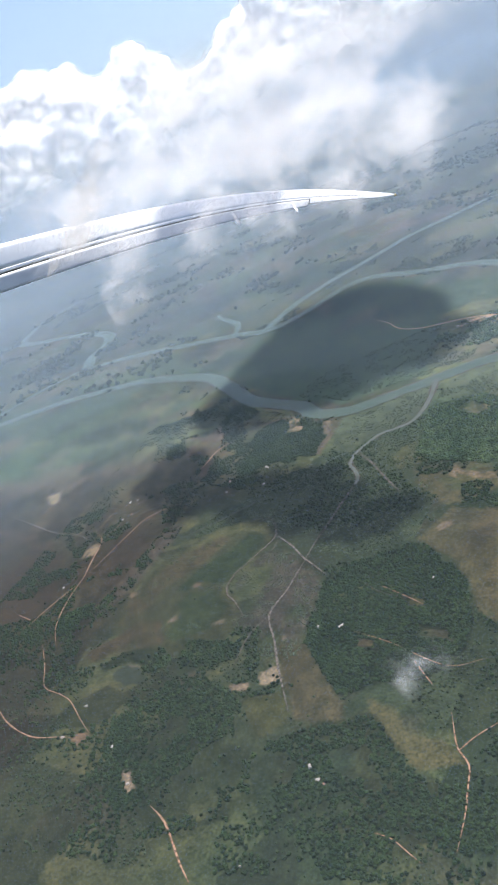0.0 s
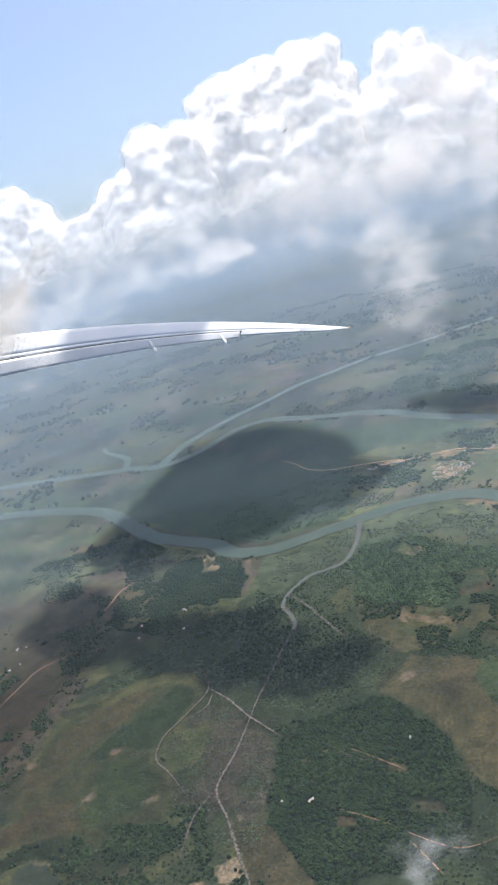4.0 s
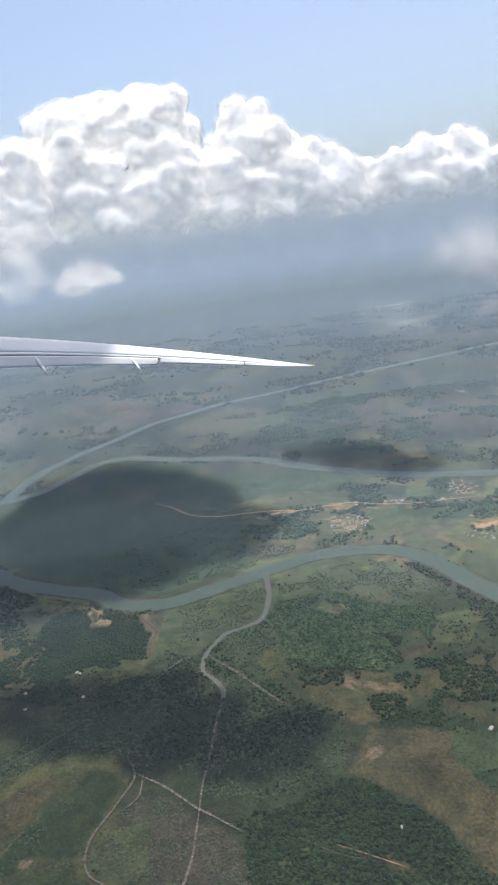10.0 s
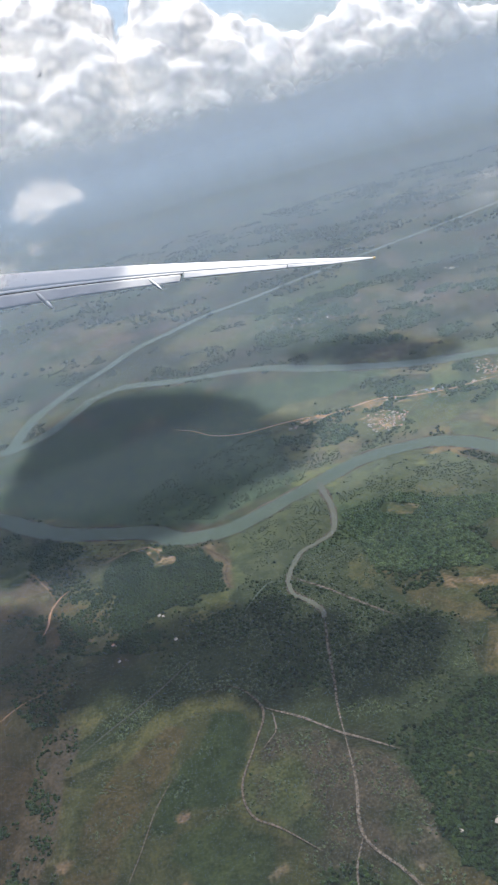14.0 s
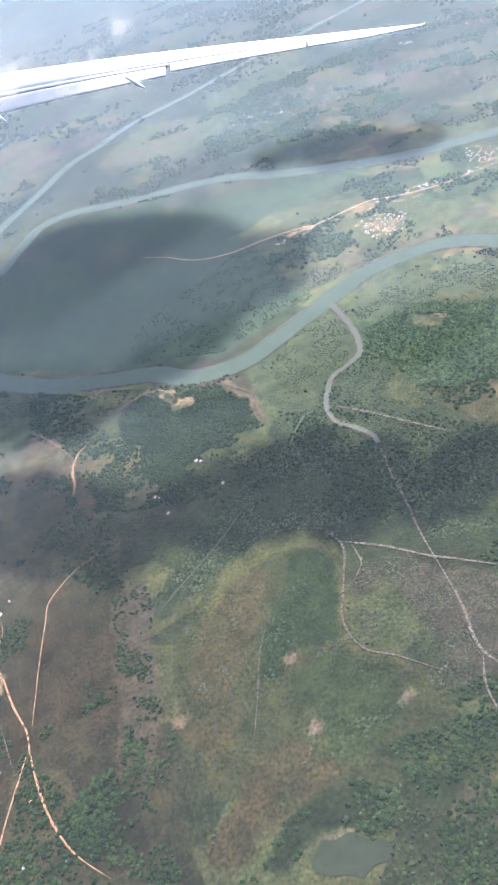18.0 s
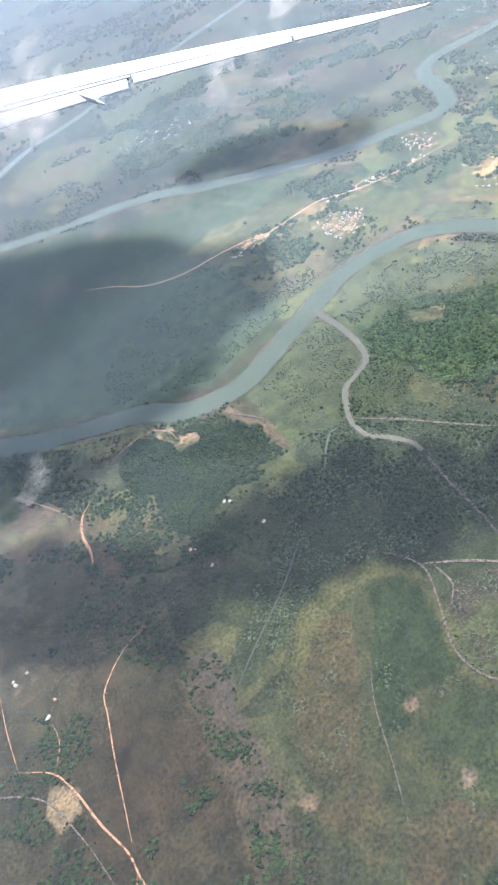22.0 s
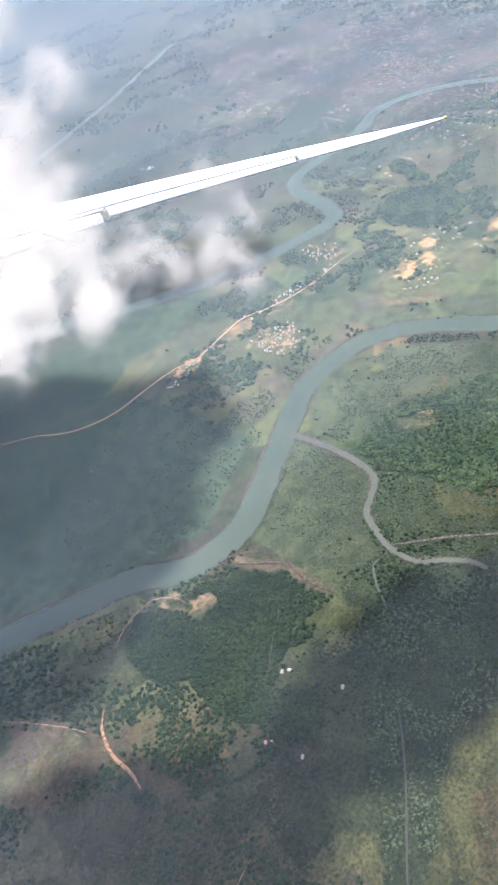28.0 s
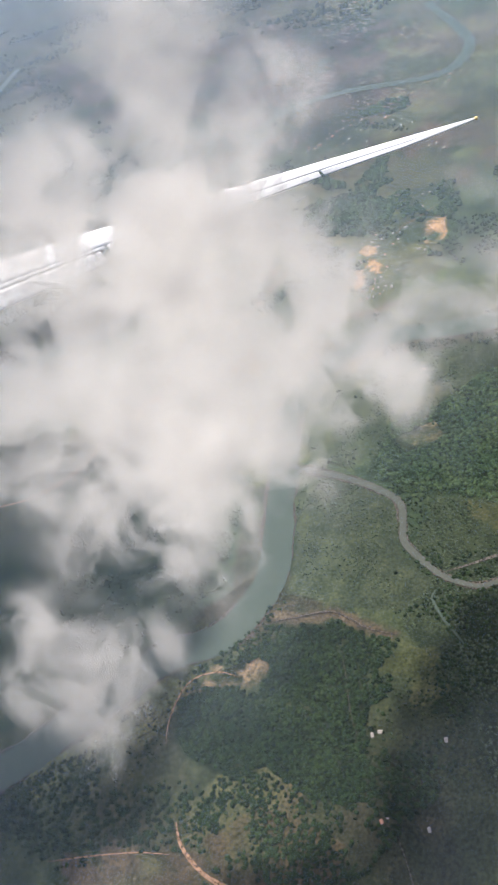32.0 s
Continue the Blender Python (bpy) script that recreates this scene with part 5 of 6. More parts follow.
wisp_cloud("drifting_puff", [(0.006, 0.008, 0.019, 0.015, 0.9), (0.025, 0.01, 0.013, 0.01, 0.6), (-0.022, 0.015, 0.023, 0.018, 0.85), (-0.03, 0.037, 0.016, 0.013, 0.7), (-0.024, -0.008, 0.017, 0.013, 0.6), (-0.051, 0.012, 0.017, 0.013, 0.7)],
           -0.02, 0.02, 9, "small torn white cloud below the aeroplane", 0.0015, 0.015, DRIFT, None, (-0.825, 1.616, 0.86, 50))
wisp_cloud("cloud_shred", [(0.34, 1.42, 0.06, 0.07, 0.55), (0.3, 1.52, 0.05, 0.05, 0.45), (0.36, 1.32, 0.03, 0.05, 0.4)], 0.80, 0.87, 8, "loose shred of thin white cloud", 0.006, 0.04, SMOKE)
wisp_cloud("cloud_puff", [(-0.743, 1.117, 0.016, 0.012, 0.45), (-0.735, 1.132, 0.012, 0.012, 0.5), (-0.755, 1.108, 0.012, 0.009, 0.5)], 0.745, 0.765, 3, "small loose puff of white vapour", 0.002, 0.02, SMOKE)
wisp_cloud("smoke_puff", [(0.172, 0.69, 0.03, 0.026, 0.55), (0.2, 0.735, 0.08, 0.04, 0.3)], 0.03, 0.09, 8, "pale smoke rising from a field fire", 0.004, 0.03, SMOKE)

wisp_cloud("small_cumulus", [(-0.136, -0.014, 0.068, 0.048, 0.66), (-0.068, 0.027, 0.082, 0.061, 0.86), (0.0, 0.048, 0.082, 0.061, 0.86), (0.068, 0.027, 0.075, 0.054, 0.79), (0.136, -0.007, 0.061, 0.041, 0.66), (0.0, -0.014, 0.122, 0.041, 0.73), (-0.082, -0.061, 0.082, 0.034, 0.40)],
           -0.05, 0.05, 12, "small puffy white cloud with a torn foot", 0.005, 0.035, SMALL_VAPOUR, None, (-0.600, 4.352, 0.934, 100)).visible_shadow = False
wisp_cloud("passing_mist", [(-0.115, 0.02, 0.04, 0.03, 0.55), (-0.06, 0.02, 0.045, 0.03, 0.7), (-0.074, -0.02, 0.02, 0.03, 0.55), (-0.005, 0.015, 0.05, 0.035, 0.8), (-0.02, -0.03, 0.022, 0.026, 0.5),
                            (0.04, 0.01, 0.05, 0.035, 0.85), (0.03, -0.03, 0.03, 0.026, 0.55), (0.09, 0.01, 0.05, 0.035, 0.8), (0.08, -0.03, 0.03, 0.024, 0.55), (0.125, -0.01, 0.04, 0.035, 0.7),
                            (-0.01, 0.055, 0.05, 0.03, 0.6), (0.05, 0.055, 0.06, 0.03, 0.7), (0.12, 0.045, 0.05, 0.03, 0.6), (-0.08, -0.05, 0.012, 0.016, 0.4)], -0.05, 0.05, 10, "loose white mist streaming past close to the aeroplane", 0.003, 0.03, NEAR_MIST, None, (0.399, 0.26, 0.991, 103))
wisp_cloud("passing_wisp", [(0, 0, 0.022, 0.024, 0.42), (0.012, -0.018, 0.02, 0.018, 0.4), (-0.006, 0.018, 0.024, 0.016, 0.36)], -0.012, 0.012, 5, "small torn wisp of white vapour", 0.0015, 0.012, NEAR_MIST, None, (0.073, 0.327, 0.974, 90))
wisp_cloud("high_wisp", [(0, 0, 0.034, 0.022, 0.34), (0.025, 0.012, 0.03, 0.018, 0.32), (-0.03, -0.012, 0.028, 0.02, 0.3), (-0.05, 0.008, 0.02, 0.014, 0.26)], -0.015, 0.015, 5, "thin torn wisp of white vapour", 0.002, 0.014, NEAR_MIST, None, (-0.43, 1.133, 0.956, 72))


# ---- the wing ----
WING_TIP, WING_RUN, WING_BEND = Vector((0.2051, 1.6795, 0.7153)), Vector((-0.5212, 0.853, 0.029)), Vector((0.0071, -0.1839, 0.0124))


def build_wing():
    """A long raked wing: its leading edge bows forward from root to tip."""
    wing = new("aeroplane_wing")
    wing.matrix_world = Matrix.Translation(WING_TIP * K)
    aft = Vector((-0.4, -0.65, -0.62)).normalized()

    def up_at(s):
        n = aft.cross(WING_RUN + WING_BEND * 2 * s).normalized()
        return n if n.z > 0 else -n

    def at(s, u, w):
        return (WING_RUN * s + WING_BEND * s * s + aft * u + up_at(s) * w) * K

    def chord(s):
        return 0.009 + 0.06 * s if s > 0.12 else 0.003 + 0.11 * s

    def loft(stations, ring):
        """Skin over rings of (u, w) at stations along the wing."""
        bm = bmesh.new()
        rows = [[bm.verts.new(at(s, *p)) for p in ring(s)] for s in stations]
        n = len(rows[0])
        for r0, r1 in zip(rows, rows[1:]):
            for i in range(n):
                bm.faces.new((r0[i], r0[(i + 1) % n], r1[(i + 1) % n], r1[i]))
        bm.faces.new(rows[0]), bm.faces.new(rows[-1][::-1])
        bmesh.ops.recalc_face_normals(bm, faces=bm.faces)
        for f in bm.faces:
            f.smooth = True
        return bm

    def foil(u0, u1, lift=0.0, fat=1.0):
        def ring(s):
            c = chord(s)
            t = (0.001 + 0.004 * s) * fat
            top = lambda u: t * (1 - (2 * u - 0.75) ** 2 / 2.4)
            us = np.linspace(u0, u1, 6)
            return [(c * u, top(u) + lift * c) for u in us] + [(c * u, -0.35 * top(u) + lift * c - 0.0012) for u in us[::-1]]
        return ring

    def run(a, b):
        return list(np.linspace(a, b, max(4, int((b - a) / 0.12))))
    flap_end, root = 0.69, 4.2
    pieces = [
        part("wing_box", loft([0.0, 0.01, 0.04] + run(0.12, root), foil(0.0, 0.6)), WING_WHITE, wing),
        part("aileron", loft(run(0.27, flap_end - 0.006), foil(0.612, 1.0, -0.004)), WING_WHITE, wing),
        part("wing_tip", loft([0.002, 0.01, 0.04, 0.08, 0.12, 0.2, 0.264], foil(0.601, 0.97)), WING_WHITE, wing),
        part("spoiler", loft(run(flap_end + 0.001, root), foil(0.606, 0.68, 0.002)), WING_WHITE, wing),
        part("flap_cove", loft(run(flap_end + 0.008, root), foil(0.61, 0.755, -0.006, 0.4)), GAP, wing, "dark slot ahead of the flap"),
        part("flap", loft(run(flap_end + 0.012, root), foil(0.728, 1.16, -0.012)), WING_GREY, wing, "light grey drooped flap"),
    ]
    bm = bmesh.new()
    bmesh.ops.create_uvsphere(bm, u_segments=10, v_segments=6, radius=0.0042 * K)
    for v in bm.verts:
        v.co = v.co * 0.7 + at(0.0, 0.002, 0.001)
    pieces.append(part("tip_lamp", bm, LAMP_GLASS, wing, "amber wing-tip lamp glass"))
    for s in (0.86, 1.5):
        c = chord(s)
        for name, stops, mat, text in (("flap_fairing", ((0.8, 0.06), (0.9, 0.13), (1.05, 0.18), (1.25, 0.18), (1.38, 0.15)), WING_GREY, "grey canoe-shaped flap fairing"),
                                       ("fairing_tail", ((1.385, 0.15), (1.5, 0.1), (1.6, 0.03)), WING_WHITE, "white tapered end of a flap fairing")):
            bm, rows = bmesh.new(), []
            for u, r in stops:
                mid = at(s - 1.6 * c * (u - 0.8), c * (0.8 + 0.7 * (u - 0.8)), -0.02 * c)
                rows.append([bm.verts.new(mid + (aft * math.cos(a) * 0.55 + up_at(s) * math.sin(a)) * r * K * c) for a in np.linspace(0, 2 * math.pi, 12, endpoint=False)])
            for r0, r1 in zip(rows, rows[1:]):
                for i in range(12):
                    bm.faces.new((r0[i], r0[(i + 1) % 12], r1[(i + 1) % 12], r1[i])).smooth = True
            bm.faces.new(rows[0]), bm.faces.new(rows[-1][::-1])
            bmesh.ops.recalc_face_normals(bm, faces=bm.faces)
            pieces.append(part(name, bm, mat, wing, text))
    for p in pieces:
        p.visible_shadow = False
    return tagged(wing, "long white swept aeroplane wing with grey drooped flaps", "wing")


build_wing()


# ---- trees ----
def crowns(name, points, sizes, mat, label, seed, category="trees"):
    """Many small uneven tree crowns in one mesh, each a rounded dome of leaf clumps."""
    rng = np.random.default_rng(seed)
    n = len(points)
    ring = 6
    a = np.linspace(0, 2 * math.pi, ring, endpoint=False)
    base = np.vstack([np.stack([0.75 * np.cos(a), 0.75 * np.sin(a), np.full(ring, 0.1)], 1), np.stack([np.cos(a + 0.5), np.sin(a + 0.5), np.full(ring, 0.6)], 1),
                      np.stack([0.55 * np.cos(a), 0.55 * np.sin(a), np.full(ring, 1.12)], 1), [[0, 0, 1.3]]])
    f = []
    for r in range(2):
        for i in range(ring):
            k = (i + 1) % ring
            f += [(r * ring + i, r * ring + k, (r + 1) * ring + i), (r * ring + k, (r + 1) * ring + k, (r + 1) * ring + i)]
    f += [(2 * ring + i, 2 * ring + (i + 1) % ring, 3 * ring) for i in range(ring)]
    f = np.array(f)
    turn = rng.uniform(0, 6.28, n)
    c, s = np.cos(turn)[:, None], np.sin(turn)[:, None]
    jit = 1 + rng.normal(size=(n, len(base))) * 0.2
    bx, by = base[:, 0] * jit, base[:, 1] * jit
    size = np.asarray(sizes)[:, None]
    tall = rng.uniform(0.7, 1.3, (n, 1))
    v = np.stack([(bx * c - by * s) * size + points[:, :1], (bx * s + by * c) * size + points[:, 1:2], base[None, :, 2] * size * tall * (1 + rng.normal(size=(n, len(base))) * 0.1)], 2)
    me = mesh_of(name, v.reshape(-1, 3) * K, (f[None] + (np.arange(n) * len(base))[:, None, None]).reshape(-1, 3), mat)
    return tagged(new(name, me), label, category, "", "stuff")


def strewn(poly, spacing, seed, wander=0.012, keep=None):
    rng = np.random.default_rng(seed)
    p = np.array(poly)
    area = (p[:, 0].max() - p[:, 0].min()) * (p[:, 1].max() - p[:, 1].min())
    n = int(area / spacing**2)
    x, y = rng.uniform(p[:, 0].min(), p[:, 0].max(), n), rng.uniform(p[:, 1].min(), p[:, 1].max(), n)
    wx, wy = (fractal(x, y, 0.09, 51) - 0.5) * wander * 5, (fractal(x, y, 0.09, 71) - 0.5) * wander * 5
    m = inside(x + wx, y + wy, poly)
    if keep is not None:
        m &= keep(x, y, rng)
    return np.stack([x[m], y[m]], 1), rng


OPEN_LAND = 0.985
WATER_LINES = [(spline(RIVER_SOUTH, 0.02), 0.036), (spline(RIVER_NORTH, 0.02), 0.036), (spline(CREEK, 0.006), 0.0075), (spline(RIVER_BRANCH, 0.03), 0.033)]
OPEN_LANES = [(spline(l, 0.012), w * 0.5 + 0.002) for _, l, w, _ in LANES]


def dry(x, y, rng):
    ok = np.ones(len(x), bool)
    for poly, c, _ in ZONES:
        if c[0] > 0.074:
            ok &= ~(inside(x, y, poly) & (rng.random(len(x)) < OPEN_LAND))
    for line, w in WATER_LINES + OPEN_LANES:
        lo, hi = line.min(0) - w, line.max(0) + w
        idx = np.where(ok & (x > lo[0]) & (x < hi[0]) & (y > lo[1]) & (y < hi[1]))[0]
        for s in range(0, len(idx), 20000):
            i = idx[s:s + 20000]
            d = np.min((x[i, None] - line[None, :, 0]) ** 2 + (y[i, None] - line[None, :, 1]) ** 2, 1)
            ok[i[d < w * w]] = False
    return ok


def patchy(cell, seed, level, fade=0.08):
    def keep(x, y, rng):
        p = np.clip((fractal(x, y, cell, seed) - level) / fade, 0, 1)
        return (rng.random(len(x)) < p) & dry(x, y, rng)
    return keep


def groves(cell, seed, level, fade=0.05):
    """Clumps of trees between yards and fields, off the roads and the water."""
    def keep(x, y, rng):
        ok = rng.random(len(x)) < np.clip((fractal(x, y, cell, seed) - level) / fade, 0, 1)
        for poly, c, _ in ZONES:
            if c[0] > 0.2:
                ok &= ~inside(x, y, poly)
        for line, w in WATER_LINES + OPEN_LANES:
            lo, hi = line.min(0) - w, line.max(0) + w
            i = np.where(ok & (x > lo[0]) & (x < hi[0]) & (y > lo[1]) & (y < hi[1]))[0]
            if len(i):
                ok[i[np.min((x[i, None] - line[None, :, 0]) ** 2 + (y[i, None] - line[None, :, 1]) ** 2, 1) < w * w]] = False
        return ok
    return keep


def wood(name, poly, spacing, size, mat, label, seed, keep=dry):
    pts, rng = strewn(poly, spacing, seed, keep=keep)
    crowns(name, pts, rng.uniform(0.45, 1.35, len(pts)) * size, mat, label, seed)


wood("mangrove_wood", FOREST_B, 0.0046, 0.0037, LEAF, "dense dark green wood beside the river", 1)
wood("creek_wood", FOREST_C, 0.0046, 0.0037, LEAF_PALE, "dense dark green wood with small clearings", 2)
wood("round_wood", FOREST_F, 0.0046, 0.0035, LEAF, "dense dark green plantation wood", 3)
NEAR = [(-1.3, 0.35), (0.75, 0.35), (0.9, 1.4), (0.6, 2.0), (0.3, 2.1), (-0.2, 2.0), (-0.5, 2.1), (-0.9, 2.4), (-1.3, 2.3)]
FAR = [(-1.4, 2.3), (-0.5, 2.2), (0.1, 2.2), (0.6, 2.1), (0.8, 1.6), (1.6, 1.8), (2.2, 3.0), (1.8, 4.6), (-1.2, 4.6)]
wood("scattered_trees", NEAR, 0.0075, 0.0036, LEAF, "loose dark trees over scrub and fields", 4, patchy(0.2, 91, 0.55, 0.06))
wood("scattered_bushes", NEAR, 0.0078, 0.0026, BUSH, "low green bushes over scrub and fields", 5, patchy(0.12, 93, 0.5, 0.2))
wood("far_trees", FAR, 0.013, 0.005, BUSH, "dark trees scattered over far lowland", 6, lambda x, y, rng: patchy(0.16, 95, 0.61, 0.04)(x, y, rng) & ~inside(x, y, ZONES[0][0]))


wood("far_woods", [(-5.0, 3.2), (-1.2, 3.0), (-1.3, 4.6), (1.8, 4.7), (2.4, 3.0), (5.0, 3.0), (5.0, 9.0), (-5.0, 9.0)], 0.04, 0.013, BUSH, "dark woods of the far lowland", 7, patchy(0.3, 99, 0.55, 0.06))
VILLAGE = [(0.0, 2.5), (0.12, 2.36), (0.3, 2.29), (0.65, 2.27), (0.95, 2.45), (0.88, 2.72), (0.6, 2.68), (0.3, 2.76), (0.02, 2.72)]
TOWN = [(0.68, 2.12), (0.95, 1.95), (1.25, 2.0), (1.8, 2.25), (1.6, 2.42), (1.3, 2.46), (1.1, 2.55), (0.97, 2.52)]
FARM = [(0.04, 1.62), (0.115, 1.55), (0.3, 1.66), (0.5, 1.6), (0.5, 1.2), (0.36, 1.24), (0.17, 1.35), (0.06, 1.45)]
SLOPE = [(-1.3, 1.6), (-1.0, 1.72), (-0.86, 1.6), (-0.78, 1.44), (-0.72, 1.1), (-0.8, 0.86), (-1.0, 0.9), (-1.3, 1.1)]
HILL = [(-0.8, 1.95), (-0.62, 1.95), (-0.6, 1.72), (-0.47, 1.75), (-0.32, 1.72), (-0.33, 1.6), (-0.5, 1.58), (-0.7, 1.66), (-0.82, 1.8)]
SOUTH = [(0.02, 0.64), (0.085, 0.665), (0.14, 0.6), (0.19, 0.55), (0.26, 0.55), (0.4, 0.7), (0.45, 0.4), (0.1, 0.36), (-0.05, 0.45), (-0.11, 0.61)]
WEST = [(-0.52, 0.64), (-0.42, 0.79), (-0.33, 0.78), (-0.25, 0.73), (-0.13, 0.59), (-0.1, 0.45), (-0.3, 0.4), (-0.45, 0.49)]
RIM = [(-0.43, 0.905), (-0.31, 0.88), (-0.26, 0.88), (-0.33, 0.78), (-0.4, 0.79), (-0.42, 0.82)]
MARSH = [(0.055, 2.089), (0.041, 1.958), (-0.035, 1.808), (-0.161, 1.737), (-0.215, 1.717), (-0.259, 1.757), (-0.283, 1.887), (-0.279, 1.987), (-0.162, 2.013)]
EAST_MARSH = [(0.1, 2.1), (0.22, 2.15), (0.335, 2.117), (0.461, 2.049), (0.557, 1.8), (0.449, 1.75), (0.306, 1.83), (0.227, 1.928), (0.078, 1.917), (0.058, 1.969)]
MANGROVE = [(-0.28, 1.75), (-0.1, 1.78), (0.03, 1.75), (0.06, 1.5), (0.13, 1.38), (0.1, 1.2), (-0.05, 1.17), (-0.15, 1.2), (-0.3, 1.31), (-0.4, 1.42), (-0.7, 1.33), (-0.72, 1.38), (-0.35, 1.65)]
NORTH_BANK = [(-0.3, 2.12), (0.05, 2.2), (0.2, 2.24), (0.5, 2.24), (0.1, 2.45), (0.02, 2.7), (-0.4, 2.5), (-0.6, 2.3)]
for name, poly, gap, size, mix, text in (("marsh_bushes", MARSH, 0.0062, 0.0021, 0.44, "low grey-green marsh bushes"), ("bank_bushes", EAST_MARSH, 0.0062, 0.0023, 0.42, "low grey-green mangrove bushes by the river"),
                                         ("mangrove_bushes", MANGROVE, 0.0056, 0.0021, 0.4, "low grey-green mangrove bushes by a creek"), ("north_bushes", NORTH_BANK, 0.0075, 0.0027, 0.42, "low mangrove bushes on the river bank"),
                                         ("meadow_bushes", MEADOW, 0.0066, 0.0016, 0.6, "low green tufts in a meadow"), ("scrub_bushes", GREY_SCRUB, 0.0062, 0.0018, 0.46, "low grey-green tufts over dry scrub")):
    wood(name, poly, gap, size, TUFT, text, 31, groves(0.05, 121, mix, 0.14))
wood("village_trees", VILLAGE, 0.0085, 0.0058, LEAF_PALE, "dark trees between village yards", 21, groves(0.1, 111, 0.54))
wood("town_trees", TOWN, 0.0095, 0.0065, LEAF_PALE, "dark groves round a small town", 22, groves(0.16, 112, 0.52))
NORTH = [(0.2, 3.75), (0.55, 3.3), (0.9, 3.02), (1.2, 3.1), (1.8, 3.4), (1.5, 4.3), (0.9, 4.5), (0.3, 4.3)]
wood("north_trees", NORTH, 0.012, 0.0075, LEAF_PALE, "dark groves between fields and hamlets north of the river", 29, groves(0.14, 119, 0.53, 0.04))
wood("ring_grove", [(1.534, 2.696), (1.572, 2.677), (1.558, 2.599), (1.468, 2.536), (1.453, 2.496), (1.391, 2.471), (1.392, 2.537), (1.446, 2.588), (1.471, 2.655)], 0.011, 0.0085, LEAF_PALE, "dark round grove in a ring of pale grass", 61, groves(0.1, 141, 0.3))
wood("far_grove", [(2.092, 2.641), (2.185, 2.571), (2.195, 2.468), (2.108, 2.424), (2.04, 2.486), (2.029, 2.603)], 0.013, 0.0095, LEAF_PALE, "dark grove beyond a tidal marsh", 62, groves(0.1, 142, 0.3))
wood("east_wood", [(1.148, 2.53), (1.313, 2.545), (1.347, 2.423), (1.314, 2.309), (1.216, 2.215), (1.123, 2.205), (1.084, 2.259), (1.063, 2.311), (1.058, 2.393), (1.091, 2.477)], 0.0095, 0.007, LEAF_PALE, "dark wood between fields and bare earth", 63, groves(0.12, 143, 0.42))
wood("town_wood", [(1.274, 2.26), (1.354, 2.21), (1.433, 2.076), (1.24, 2.007), (1.167, 2.022), (1.194, 2.069), (1.145, 2.126)], 0.0105, 0.0075, LEAF_PALE, "dark wood behind a small town", 64, groves(0.12, 144, 0.44))
wood("farm_trees", FARM, 0.0055, 0.0038, LEAF, "dark trees and hedges between farm plots", 23, groves(0.06, 113, 0.52))
wood("slope_trees", SLOPE, 0.006, 0.0033, LEAF, "dark bushes over dry brown slopes", 24, groves(0.09, 114, 0.55))
wood("hill_trees", HILL, 0.0052, 0.0036, LEAF, "dark trees round a brown hill", 25, groves(0.07, 115, 0.5))
wood("south_wood", SOUTH, 0.005, 0.0032, LEAF, "dense dark wood cut by dirt roads", 26, groves(0.08, 116, 0.4))
wood("west_wood", WEST, 0.005, 0.0032, LEAF, "dark scrubby wood with gaps", 27, groves(0.08, 117, 0.45))
SLOPE_WOOD = [(-0.931, 1.059), (-0.873, 1.08), (-0.839, 1.089), (-0.843, 1.042), (-0.821, 0.992), (-0.833, 0.925), (-0.922, 0.977), (-0.951, 1.027)]
POND_WOOD = [(-0.674, 0.832), (-0.617, 0.877), (-0.563, 0.887), (-0.519, 0.881), (-0.44, 0.845), (-0.473, 0.805), (-0.501, 0.806), (-0.558, 0.841), (-0.617, 0.836), (-0.641, 0.813)]
STRIP = [(-0.788, 1.426), (-0.8, 1.241), (-0.836, 1.097), (-0.826, 1.06), (-0.779, 1.051), (-0.735, 1.172), (-0.727, 1.322), (-0.699, 1.375), (-0.708, 1.444)]
CLUMP = [(-0.88, 1.25), (-0.81, 1.245), (-0.82, 1.22), (-0.875, 1.215)]
wood("slope_wood", SLOPE_WOOD, 0.005, 0.0042, LEAF, "dense dark wood beside a dirt road", 51, groves(0.06, 131, 0.36))
wood("slope_grove", CLUMP, 0.005, 0.004, LEAF, "small dark grove on a dry slope", 52, groves(0.04, 132, 0.4))
wood("pond_wood", POND_WOOD, 0.005, 0.004, LEAF, "dark wood round a small pond", 53, groves(0.06, 133, 0.36))
wood("strip_bushes", STRIP, 0.006, 0.003, LEAF, "dark bushes over a dry grey valley floor", 54, groves(0.05, 134, 0.4, 0.2))
wood("rim_wood", RIM, 0.005, 0.0033, LEAF, "dark wood at the meadow's edge", 28, groves(0.08, 118, 0.38))

